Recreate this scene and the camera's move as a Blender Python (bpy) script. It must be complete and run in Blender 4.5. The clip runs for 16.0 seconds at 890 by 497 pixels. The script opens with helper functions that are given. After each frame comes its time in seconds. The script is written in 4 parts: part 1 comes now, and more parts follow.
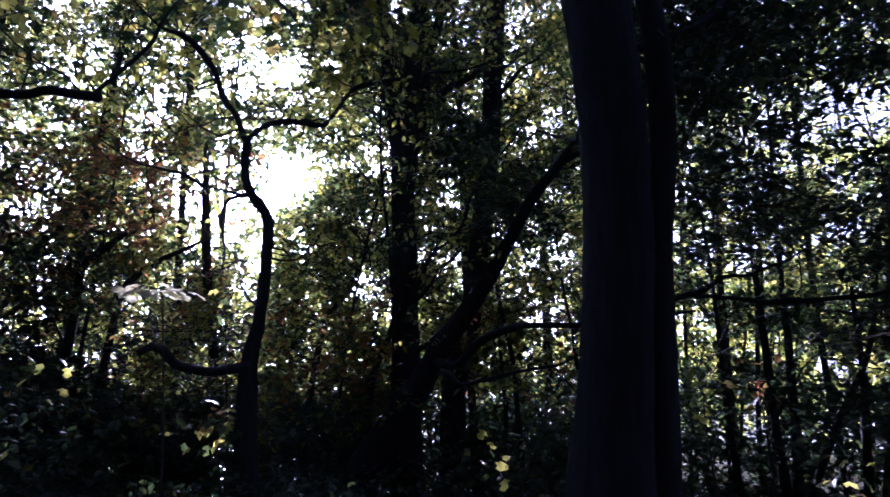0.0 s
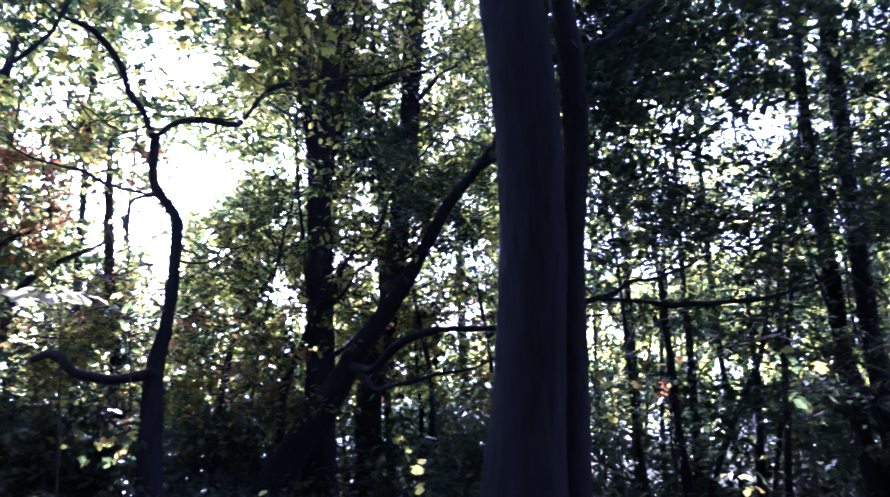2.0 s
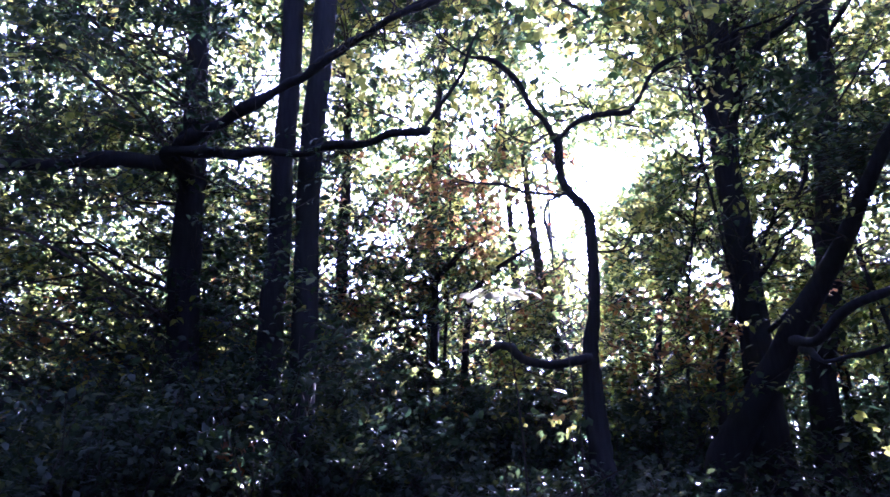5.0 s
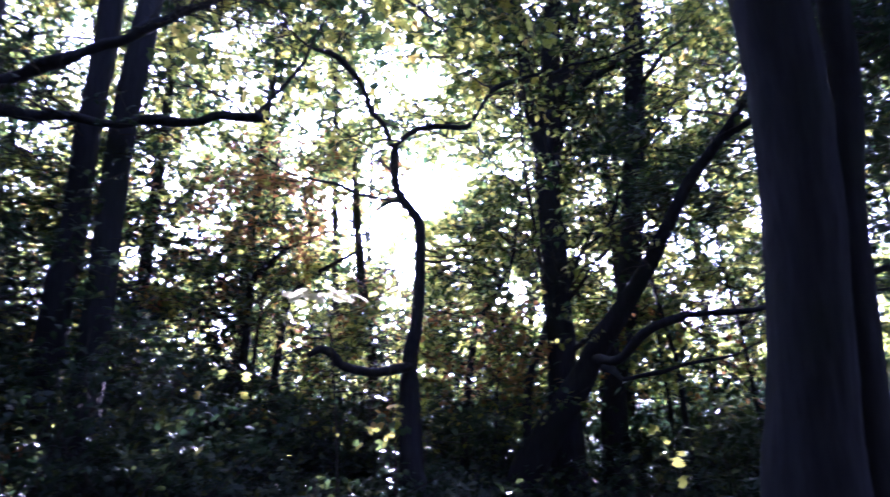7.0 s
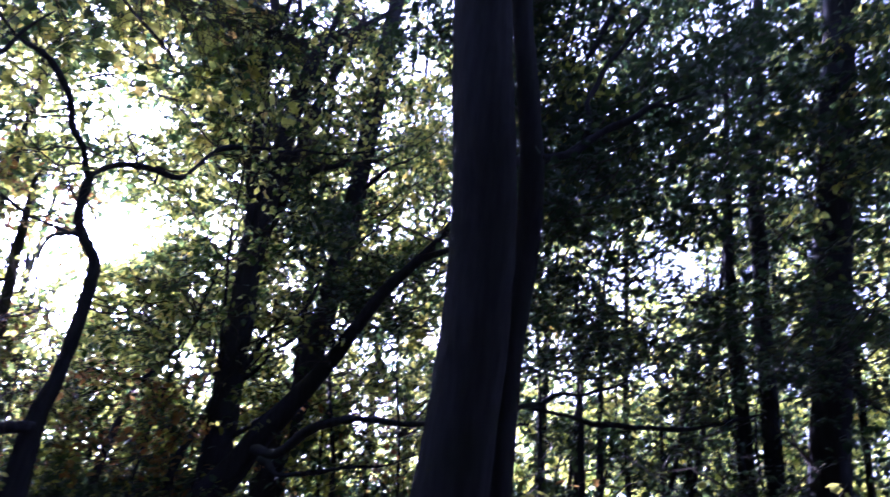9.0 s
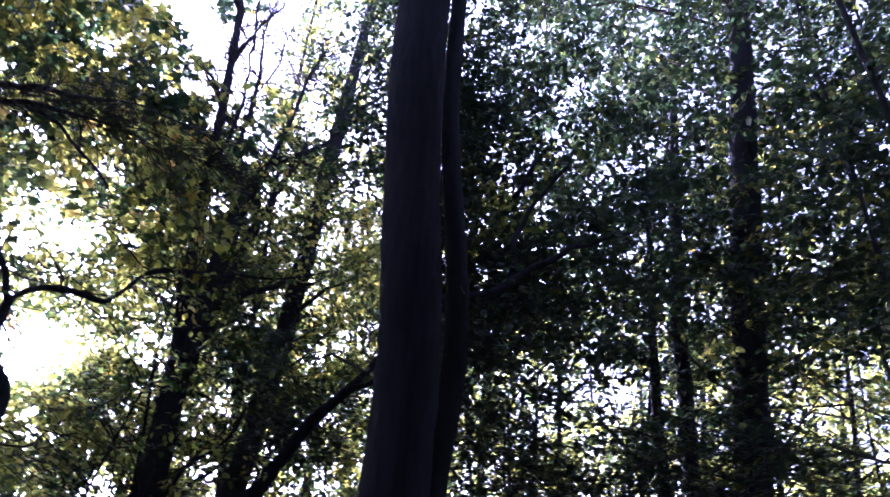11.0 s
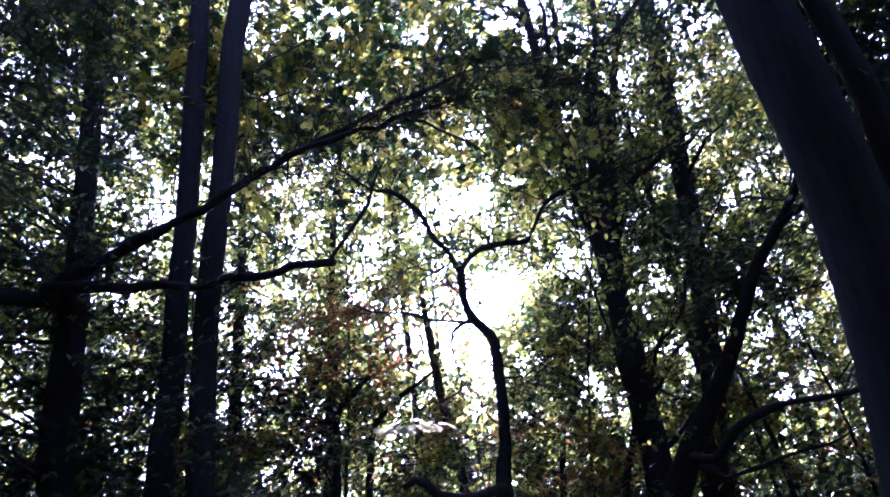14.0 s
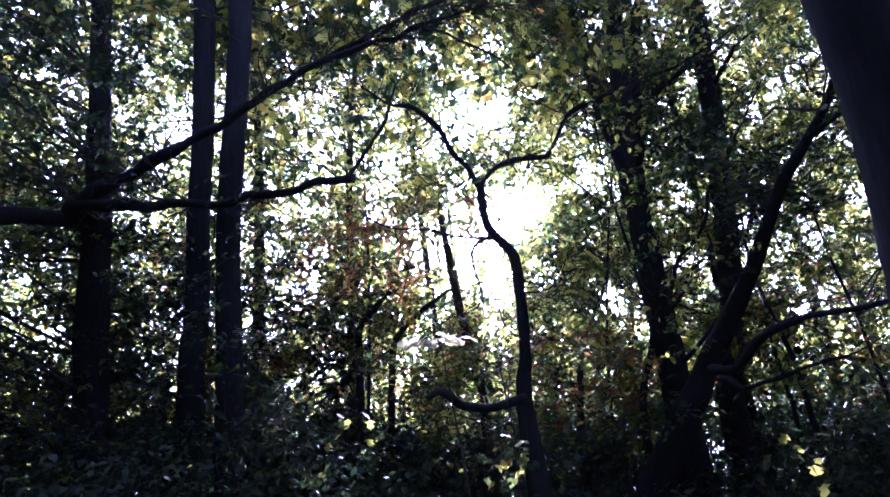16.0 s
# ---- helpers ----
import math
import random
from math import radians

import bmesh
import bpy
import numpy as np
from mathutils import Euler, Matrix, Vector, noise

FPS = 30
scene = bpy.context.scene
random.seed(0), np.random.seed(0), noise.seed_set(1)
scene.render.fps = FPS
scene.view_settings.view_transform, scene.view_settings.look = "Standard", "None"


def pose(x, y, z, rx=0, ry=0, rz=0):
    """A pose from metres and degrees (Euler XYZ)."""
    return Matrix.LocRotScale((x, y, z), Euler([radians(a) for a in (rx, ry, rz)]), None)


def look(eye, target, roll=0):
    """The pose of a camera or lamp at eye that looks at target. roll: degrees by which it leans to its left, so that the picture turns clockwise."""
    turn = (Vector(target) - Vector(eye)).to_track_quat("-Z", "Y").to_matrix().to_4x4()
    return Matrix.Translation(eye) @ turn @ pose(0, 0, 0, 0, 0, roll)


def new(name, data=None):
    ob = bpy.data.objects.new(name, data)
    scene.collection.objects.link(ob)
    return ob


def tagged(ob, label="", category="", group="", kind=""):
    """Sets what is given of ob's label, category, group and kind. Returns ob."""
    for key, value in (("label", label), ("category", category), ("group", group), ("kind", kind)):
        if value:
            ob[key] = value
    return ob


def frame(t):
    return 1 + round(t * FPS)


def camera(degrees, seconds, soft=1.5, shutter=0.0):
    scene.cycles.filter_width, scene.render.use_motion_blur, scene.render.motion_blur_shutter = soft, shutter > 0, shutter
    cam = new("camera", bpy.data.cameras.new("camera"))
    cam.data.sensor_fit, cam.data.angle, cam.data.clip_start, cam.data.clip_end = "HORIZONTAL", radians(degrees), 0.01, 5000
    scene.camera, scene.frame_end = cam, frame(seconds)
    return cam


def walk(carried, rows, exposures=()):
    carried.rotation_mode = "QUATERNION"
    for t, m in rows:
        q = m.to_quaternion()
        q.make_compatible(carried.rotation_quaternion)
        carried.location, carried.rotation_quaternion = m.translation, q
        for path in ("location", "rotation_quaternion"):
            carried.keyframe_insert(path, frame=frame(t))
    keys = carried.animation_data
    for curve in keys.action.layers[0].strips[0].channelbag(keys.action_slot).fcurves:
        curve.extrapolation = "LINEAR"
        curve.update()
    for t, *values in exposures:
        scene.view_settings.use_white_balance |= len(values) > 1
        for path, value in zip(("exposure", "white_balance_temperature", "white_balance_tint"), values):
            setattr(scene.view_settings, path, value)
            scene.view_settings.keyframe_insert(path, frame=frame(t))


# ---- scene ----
cam = camera(65.34, 16.0, soft=1.45, shutter=0.4)
PATH = [
    (0, 0.000, 0.000, 1.500, 102.00, 0.00, -0.00),
    (0.5, -0.007, -0.046, 1.496, 101.94, 0.67, -3.37),
    (1, -0.008, -0.023, 1.495, 102.44, 0.68, -7.62),
    (1.5, -0.006, 0.001, 1.488, 102.40, 0.70, -10.34),
    (2, -0.009, 0.002, 1.481, 102.45, 1.01, -6.86),
    (2.5, -0.024, 0.007, 1.487, 102.06, 1.30, -0.43),
    (3, -0.046, -0.039, 1.472, 101.90, 1.51, 6.43),
    (3.5, 0.035, -0.033, 1.460, 101.78, 1.16, 13.18),
    (4, 0.085, -0.066, 1.459, 102.00, 1.74, 20.13),
    (4.2, 0.081, -0.090, 1.450, 102.28, 1.95, 22.12),
    (4.72, 0.064, -0.076, 1.434, 102.54, 2.30, 26.11),
    (5.25, 0.026, -0.030, 1.405, 102.40, 2.41, 28.44),
    (5.78, -0.016, 0.019, 1.376, 102.27, 2.19, 27.99),
    (6.3, -0.043, 0.044, 1.362, 102.57, 1.57, 23.65),
    (6.5, -0.071, 0.048, 1.358, 102.86, 1.19, 20.67),
    (7, -0.129, 0.075, 1.371, 103.15, 0.88, 11.80),
    (7.5, -0.143, 0.130, 1.367, 103.69, 0.92, 4.15),
    (8, -0.113, 0.128, 1.370, 106.15, -0.77, -2.30),
    (8.5, -0.114, 0.129, 1.374, 108.36, -3.61, -9.68),
    (9, -0.114, 0.141, 1.404, 111.27, -5.33, -15.55),
    (9.2, -0.115, 0.135, 1.400, 112.97, -5.69, -18.31),
    (9.72, -0.111, 0.106, 1.420, 116.48, -6.14, -23.01),
    (10.25, -0.100, 0.046, 1.465, 119.18, -5.85, -24.54),
    (10.78, -0.087, -0.017, 1.510, 120.72, -4.83, -22.45),
    (11.3, -0.078, -0.055, 1.530, 120.75, -3.08, -16.30),
    (11.5, -0.068, -0.084, 1.528, 120.36, -2.13, -12.57),
    (12, -0.075, -0.132, 1.518, 119.37, 0.50, -4.08),
    (12.5, -0.094, -0.171, 1.513, 118.79, 2.47, 3.59),
    (13, -0.132, -0.193, 1.505, 117.68, 4.46, 10.88),
    (13.5, -0.139, -0.201, 1.504, 114.69, 6.36, 16.07),
    (14, -0.144, -0.188, 1.518, 111.63, 6.60, 18.80),
    (14.5, -0.151, -0.184, 1.512, 109.42, 6.90, 20.27),
    (15, -0.162, -0.172, 1.505, 107.85, 6.47, 20.29),
    (15.5, -0.172, -0.169, 1.503, 107.22, 6.31, 20.56),
    (16, -0.211, -0.172, 1.522, 104.98, 6.63, 20.03),
]
# 6500 K, tint 10 is neutral
EXPOSURES = [(0, 2.9, 4500, 54), (0.6, 4.03, 4450, 54), (1.5, 4.72, 4300, 56), (3, 4.53, 4350, 56), (3.6, 4.86, 4300, 60), (4.2, 4.9, 4300, 62), (6.5, 4.75, 4450, 54), (8, 4.38, 4450, 54), (9, 4.16, 4500, 54), (11.5, 3.8, 4700, 56), (13, 3.3, 4600, 56), (13.5, 3.66, 4500, 56), (15, 4.12, 4500, 56), (16, 4.32, 4450, 56)]
walk(cam, [(t, pose(*p)) for t, *p in PATH], EXPOSURES)

# ---- light: a low sun behind the wood, in a clear pale sky ----
SUN_AZ, SUN_EL = -13.7, 17.6
world = bpy.data.worlds.new("world")
scene.world = world
world.use_nodes = True
wn = world.node_tree
sky = wn.nodes.new("ShaderNodeTexSky")
sky.sky_type, sky.sun_disc = "NISHITA", False
sky.sun_elevation, sky.sun_rotation = radians(SUN_EL), radians(SUN_AZ)
sky.air_density, sky.dust_density, sky.ozone_density = 0.6, 5.0, 0.7
haze = wn.nodes.new("ShaderNodeHueSaturation")  # thin high haze
haze.inputs["Saturation"].default_value = 0.3
wn.links.new(sky.outputs[0], haze.inputs["Color"])
wn.links.new(haze.outputs[0], wn.nodes["Background"].inputs[0])
wn.nodes["Background"].inputs[1].default_value = 0.085
sun = new("sun", bpy.data.lights.new("sun", "SUN"))
sun.data.energy, sun.data.angle, sun.data.color = 3.2, radians(0.5), (1.0, 0.86, 0.66)
a, e = radians(SUN_AZ), radians(SUN_EL)
sun.matrix_world = look((0, 0, 0), (-math.sin(a) * math.cos(e), -math.cos(a) * math.cos(e), -math.sin(e)))


# ---- materials ----
def material(name):
    m = bpy.data.materials.new(name)
    m.use_nodes = True
    return m, m.node_tree, m.node_tree.nodes["Principled BSDF"]


def ramp(nt, source, stops):
    r = nt.nodes.new("ShaderNodeValToRGB")
    els = r.color_ramp.elements
    while len(els) < len(stops):
        els.new(0.5)
    for el, (p, c) in zip(els, stops):
        el.position, el.color = p, (*c, 1)
    nt.links.new(source, r.inputs[0])
    return r.outputs[0]


def bark(name, dark, light, moss=(0.03, 0.04, 0.02)):
    m, nt, bsdf = material(name)
    co = nt.nodes.new("ShaderNodeTexCoord").outputs["Object"]
    stretch = nt.nodes.new("ShaderNodeMapping")
    stretch.inputs["Scale"].default_value = (14, 14, 2.2)
    nt.links.new(co, stretch.inputs[0])
    furrow = nt.nodes.new("ShaderNodeTexNoise")
    furrow.inputs["Scale"].default_value, furrow.inputs["Detail"].default_value = 2.0, 8
    nt.links.new(stretch.outputs[0], furrow.inputs["Vector"])
    patch = nt.nodes.new("ShaderNodeTexNoise")
    patch.inputs["Scale"].default_value = 1.7
    nt.links.new(co, patch.inputs["Vector"])
    base = ramp(nt, furrow.outputs[0], [(0.35, dark), (0.68, light)])
    mix = nt.nodes.new("ShaderNodeMix")
    mix.data_type = "RGBA"
    spread = ramp(nt, patch.outputs[0], [(0.5, (0, 0, 0)), (0.72, (0.7, 0.7, 0.7))])
    nt.links.new(spread, mix.inputs["Factor"])
    nt.links.new(base, mix.inputs["A"])
    mix.inputs["B"].default_value = (*moss, 1)
    nt.links.new(mix.outputs["Result"], bsdf.inputs["Base Color"])
    bump = nt.nodes.new("ShaderNodeBump")
    bump.inputs["Strength"].default_value, bump.inputs["Distance"].default_value = 0.35, 0.012
    nt.links.new(furrow.outputs[0], bump.inputs["Height"])
    nt.links.new(bump.outputs[0], bsdf.inputs["Normal"])
    bsdf.inputs["Roughness"].default_value = 0.95
    bsdf.inputs["Specular IOR Level"].default_value = 0.08
    return m


def leaf(name, stops, through_stops, gloss=0.42, share=0.5, single=False, shine=0.22):
    m, nt, bsdf = material(name)
    if single:
        rnd = nt.nodes.new("ShaderNodeObjectInfo").outputs["Random"]
    else:
        rnd = nt.nodes.new("ShaderNodeNewGeometry").outputs["Random Per Island"]
    co = nt.nodes.new("ShaderNodeTexCoord").outputs["Object"]
    noise_tex = nt.nodes.new("ShaderNodeTexNoise")
    noise_tex.inputs["Scale"].default_value = 22
    nt.links.new(co, noise_tex.inputs["Vector"])
    if not single:  # sunlit and shaded patches put into the colour, each leaf a little apart
        patch = nt.nodes.new("ShaderNodeTexNoise")
        patch.inputs["Scale"].default_value = 1.9
        nt.links.new(co, patch.inputs["Vector"])
        share_of = nt.nodes.new("ShaderNodeMapRange")
        share_of.inputs["From Min"].default_value, share_of.inputs["From Max"].default_value = 0.33, 0.67
        nt.links.new(patch.outputs[0], share_of.inputs["Value"])
        both = nt.nodes.new("ShaderNodeMix")
        both.inputs["Factor"].default_value = 0.55
        nt.links.new(rnd, both.inputs["A"])
        nt.links.new(share_of.outputs[0], both.inputs["B"])
        rnd = both.outputs["Result"]
    blotch = ramp(nt, noise_tex.outputs[0], [(0.3, (0.72, 0.72, 0.72)), (0.7, (1, 1, 1))])
    outs = []
    for s in (stops, through_stops):
        mul = nt.nodes.new("ShaderNodeMix")
        mul.data_type, mul.blend_type = "RGBA", "MULTIPLY"
        mul.inputs["Factor"].default_value = 1
        nt.links.new(ramp(nt, rnd, s), mul.inputs["A"])
        nt.links.new(blotch, mul.inputs["B"])
        outs.append(mul.outputs["Result"])
    nt.links.new(outs[0], bsdf.inputs["Base Color"])
    bsdf.inputs["Roughness"].default_value = gloss
    bsdf.inputs["Specular IOR Level"].default_value = shine
    tr = nt.nodes.new("ShaderNodeBsdfTranslucent")
    nt.links.new(outs[1], tr.inputs["Color"])
    mix = nt.nodes.new("ShaderNodeMixShader")
    mix.inputs[0].default_value = share
    nt.links.new(bsdf.outputs[0], mix.inputs[1])
    nt.links.new(tr.outputs[0], mix.inputs[2])
    nt.links.new(mix.outputs[0], nt.nodes["Material Output"].inputs["Surface"])
    return m


BARK = bark("furrowed_dark_bark", (0.036, 0.037, 0.042), (0.05, 0.051, 0.056), (0.036, 0.043, 0.038))
BARK_SMOOTH = bark("smooth_grey_bark", (0.035, 0.034, 0.034), (0.07, 0.067, 0.065))
TWIG = bark("twig_bark", (0.05, 0.042, 0.036), (0.1, 0.09, 0.08))
# green and broad leaves: low transmission stops stand for shade, high ones for sun
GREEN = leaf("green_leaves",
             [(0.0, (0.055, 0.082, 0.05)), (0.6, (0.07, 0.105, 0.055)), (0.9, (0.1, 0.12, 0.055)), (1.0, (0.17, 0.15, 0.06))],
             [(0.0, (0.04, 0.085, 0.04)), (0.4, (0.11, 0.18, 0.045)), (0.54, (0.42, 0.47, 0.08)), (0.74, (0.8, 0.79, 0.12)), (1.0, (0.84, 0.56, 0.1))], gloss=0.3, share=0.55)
YELLOWING_TONES = (
                 [(0.0, (0.04, 0.068, 0.034)), (0.55, (0.075, 0.105, 0.042)), (1.0, (0.2, 0.19, 0.06))],
                 [(0.0, (0.06, 0.11, 0.04)), (0.38, (0.2, 0.27, 0.06)), (0.58, (0.74, 0.76, 0.12)), (0.88, (0.92, 0.88, 0.17)), (1.0, (0.88, 0.56, 0.11))])
# share raised so that the yellowing wood farther back also looks sunlit
YELLOWING = leaf("yellowing_leaves", *YELLOWING_TONES, gloss=0.32, share=0.72)
YELLOW_LEAF = leaf("single_yellowing_leaf", *YELLOWING_TONES, gloss=0.32, share=0.62, single=True)
BROAD = leaf("broad_lobed_leaves",
             [(0.0, (0.05, 0.078, 0.047)), (0.6, (0.065, 0.1, 0.05)), (1.0, (0.14, 0.14, 0.06))],
             [(0.0, (0.03, 0.065, 0.03)), (0.46, (0.06, 0.12, 0.04)), (0.56, (0.4, 0.44, 0.07)), (0.68, (0.9, 0.86, 0.11)), (1.0, (0.85, 0.6, 0.12))], gloss=0.3, share=0.55)
RUSSET_TONES = (
              [(0.0, (0.05, 0.06, 0.025)), (0.5, (0.11, 0.075, 0.035)), (1.0, (0.17, 0.08, 0.035))],
              [(0.0, (0.16, 0.17, 0.04)), (0.5, (0.5, 0.3, 0.08)), (0.8, (0.62, 0.26, 0.08)), (1.0, (0.55, 0.16, 0.07))])
RUSSET = leaf("russet_leaves", *RUSSET_TONES)
RUSSET_LEAF = leaf("single_russet_leaf", *RUSSET_TONES, single=True)
# near-white tones paint a sun glint into these leaves
GLINT_LEAF = leaf("sun_glint_leaf", [(0.0, (0.42, 0.42, 0.3)), (1.0, (0.6, 0.58, 0.42))], [(0.0, (0.62, 0.6, 0.32)), (1.0, (0.8, 0.76, 0.45))], share=0.6, single=True)
# darker copy of the green leaves: shade of undergrowth and flanks put into colour
SHADE_DARK = leaf("shade_darkened_leaves",
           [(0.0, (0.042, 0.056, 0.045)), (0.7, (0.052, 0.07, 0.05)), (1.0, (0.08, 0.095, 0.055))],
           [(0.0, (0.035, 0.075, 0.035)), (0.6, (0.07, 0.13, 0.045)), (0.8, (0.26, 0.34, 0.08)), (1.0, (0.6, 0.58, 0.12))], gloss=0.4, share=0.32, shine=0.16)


def litter():
    m, nt, bsdf = material("leaf_litter")
    co = nt.nodes.new("ShaderNodeTexCoord").outputs["Object"]
    cells = nt.nodes.new("ShaderNodeTexVoronoi")
    cells.inputs["Scale"].default_value = 16
    nt.links.new(co, cells.inputs["Vector"])
    big = nt.nodes.new("ShaderNodeTexNoise")
    big.inputs["Scale"].default_value, big.inputs["Detail"].default_value = 0.6, 6
    nt.links.new(co, big.inputs["Vector"])
    base = ramp(nt, cells.outputs["Color"], [(0.0, (0.03, 0.022, 0.014)), (0.5, (0.085, 0.055, 0.03)), (1.0, (0.15, 0.1, 0.05))])
    green = ramp(nt, big.outputs[0], [(0.45, (0, 0, 0)), (0.62, (0.8, 0.8, 0.8))])
    mix = nt.nodes.new("ShaderNodeMix")
    mix.data_type = "RGBA"
    nt.links.new(green, mix.inputs["Factor"])
    nt.links.new(base, mix.inputs["A"])
    mix.inputs["B"].default_value = (0.05, 0.08, 0.02, 1)
    # beyond the edge of the wood the ground is pale dry grass
    far = nt.nodes.new("ShaderNodeVectorMath")
    far.operation = "LENGTH"
    nt.links.new(co, far.inputs[0])
    scaled = nt.nodes.new("ShaderNodeMath")
    scaled.operation, scaled.inputs[1].default_value = "MULTIPLY", 0.01
    nt.links.new(far.outputs["Value"], scaled.inputs[0])
    edge = ramp(nt, scaled.outputs[0], [(0.32, (0, 0, 0)), (0.42, (1, 1, 1))])
    grass = ramp(nt, big.outputs[0], [(0.3, (0.06, 0.08, 0.025)), (0.7, (0.13, 0.13, 0.055))])
    meadow = nt.nodes.new("ShaderNodeMix")
    meadow.data_type = "RGBA"
    nt.links.new(edge, meadow.inputs["Factor"])
    nt.links.new(mix.outputs["Result"], meadow.inputs["A"])
    nt.links.new(grass, meadow.inputs["B"])
    nt.links.new(meadow.outputs["Result"], bsdf.inputs["Base Color"])
    bump = nt.nodes.new("ShaderNodeBump")
    bump.inputs["Strength"].default_value, bump.inputs["Distance"].default_value = 0.7, 0.03
    nt.links.new(cells.outputs["Distance"], bump.inputs["Height"])
    nt.links.new(bump.outputs[0], bsdf.inputs["Normal"])
    bsdf.inputs["Roughness"].default_value = 0.85
    return m


LITTER = litter()


# ---- mesh helpers ----
def hold(ob, parent):
    """Make ob a part of parent without moving it."""
    ob.parent = parent
    ob.matrix_parent_inverse = Matrix.Translation(-parent.location)


def mesh_object(name, verts, faces, mats, parent=None, label="", kind="", smooth=False):
    """One mesh object from a vertex array and an array of triangles or quads."""
    me = bpy.data.meshes.new(name)
    n, k = faces.shape
    me.vertices.add(len(verts))
    me.vertices.foreach_set("co", np.ascontiguousarray(verts, dtype=np.float32).ravel())
    me.loops.add(n * k)
    me.loops.foreach_set("vertex_index", np.ascontiguousarray(faces, dtype=np.int32).ravel())
    me.polygons.add(n)
    me.polygons.foreach_set("loop_start", np.arange(0, n * k, k, dtype=np.int32))
    if smooth:
        me.polygons.foreach_set("use_smooth", np.ones(n, dtype=bool))
    me.materials.append(mats)
    me.update(calc_edges=True)
    ob = new(name, me)
    if parent is not None:
        hold(ob, parent)
    return tagged(ob, label, kind=kind)


def ground_z(x, y):
    """The woodland floor rolls a little and falls away at the edge of the wood."""
    d = np.hypot(x, y)
    return 0.06 * np.sin(1.3 * x + 0.4) * np.cos(1.1 * y) + 0.1 * np.sin(0.31 * x) * np.sin(0.27 * y) - 1.5 * np.clip((d - 22) / 30, 0, 1)


def curve_points(ctrl, step):
    """A smooth curve through control points (x, y, z, r)."""
    p = np.array(ctrl, dtype=float)
    p = np.vstack([2 * p[0] - p[1], p, 2 * p[-1] - p[-2]])
    out = []
    for i in range(1, len(p) - 2):
        n = max(1, int(np.linalg.norm(p[i + 1, :3] - p[i, :3]) / step))
        s = np.linspace(0, 1, n, endpoint=False)[:, None]
        a0, a1, a2, a3 = p[i - 1], p[i], p[i + 1], p[i + 2]
        out.append(0.5 * (2 * a1 + (a2 - a0) * s + (2 * a0 - 5 * a1 + 4 * a2 - a3) * s ** 2 + (3 * a1 - a0 - 3 * a2 + a3) * s ** 3))
    out.append(p[-2:-1])
    q = np.vstack(out)
    q[:, 3] = np.maximum(q[:, 3], 0.002)
    return q


def tube(q, sides, rough=0.0, rng=None):
    """Rings of vertices round a curve, closed at both ends; rough: knots and furrows as a share of the radius."""
    d = np.gradient(q[:, :3], axis=0)
    d /= np.linalg.norm(d, axis=1)[:, None] + 1e-9
    ref = np.where(np.abs(d[:, 2:3]) > 0.8, [[1.0, 0, 0]], [[0, 0, 1.0]])
    if np.abs(d[:, 2]).mean() > 0.6:
        ref = np.tile([[1.0, 0, 0]], (len(q), 1))
    u = np.cross(d, ref)
    u /= np.linalg.norm(u, axis=1)[:, None] + 1e-9
    v = np.cross(d, u)
    t = np.linspace(0, 2 * np.pi, sides, endpoint=False)
    r = np.repeat(q[:, 3:4], sides, axis=1)
    if rough:
        furrow = rng.normal(0, 1, sides)
        lumps = rng.normal(0, 1, (len(q), sides))
        lumps = (lumps + np.roll(lumps, 1, 0) + np.roll(lumps, 2, 0) + np.roll(lumps, 1, 1)) / 2
        r = r * (1 + rough * (0.5 * furrow[None] + 0.7 * lumps))
    ring = q[:, None, :3] + r[..., None] * (np.cos(t)[None, :, None] * u[:, None] + np.sin(t)[None, :, None] * v[:, None])
    verts = np.vstack([ring.reshape(-1, 3), q[:1, :3], q[-1:, :3]])
    n = len(q)
    i, j = np.meshgrid(np.arange(n - 1), np.arange(sides), indexing="ij")
    j2 = (j + 1) % sides
    quads = np.stack([i * sides + j, i * sides + j2, (i + 1) * sides + j2, (i + 1) * sides + j], -1).reshape(-1, 4)
    k = np.arange(sides)
    k2 = (k + 1) % sides
    c0, c1 = n * sides, n * sides + 1
    tris = np.vstack([quads[:, [0, 1, 2]], quads[:, [0, 2, 3]],
                      np.stack([k2, k, np.full(sides, c0)], 1),
                      np.stack([(n - 1) * sides + k, (n - 1) * sides + k2, np.full(sides, c1)], 1)])
    return verts, tris


def joined(pieces):
    verts, faces, at = [], [], 0
    for v, f in pieces:
        verts.append(v)
        faces.append(f + at)
        at += len(v)
    return np.vstack(verts), np.vstack(faces)


def limb(name, ctrl, parent, mat=None, sides=10, step=0.08, rough=0.07, label="", seed=1, kinks=0.0):
    q = curve_points(ctrl, step)
    if kinks:  # small bends and swellings where side shoots once grew
        rng = np.random.RandomState(seed + 4000)
        at = np.linspace(0, 1, max(4, int(len(q) * step / 0.16)))
        s = np.linspace(0, 1, len(q))
        ends = np.minimum(1, np.minimum(s, 1 - s) * 8)
        for c in range(3):
            q[:, c] += ends * kinks * np.interp(s, at, rng.normal(0, 1, len(at)))
        q[:, 3] *= 1 + 0.16 * np.interp(s, at, rng.normal(0, 1, len(at)))
    v, f = tube(q, sides, rough, np.random.RandomState(seed))
    return mesh_object(name, v, f, mat or BARK, parent, label, smooth=True)


def thing(name, x, y, label, category, group=""):
    ob = new(name)
    ob.location = (x, y, float(ground_z(np.array(x), np.array(y))))
    ob.empty_display_size = 0.2
    return tagged(ob, label, category, group)


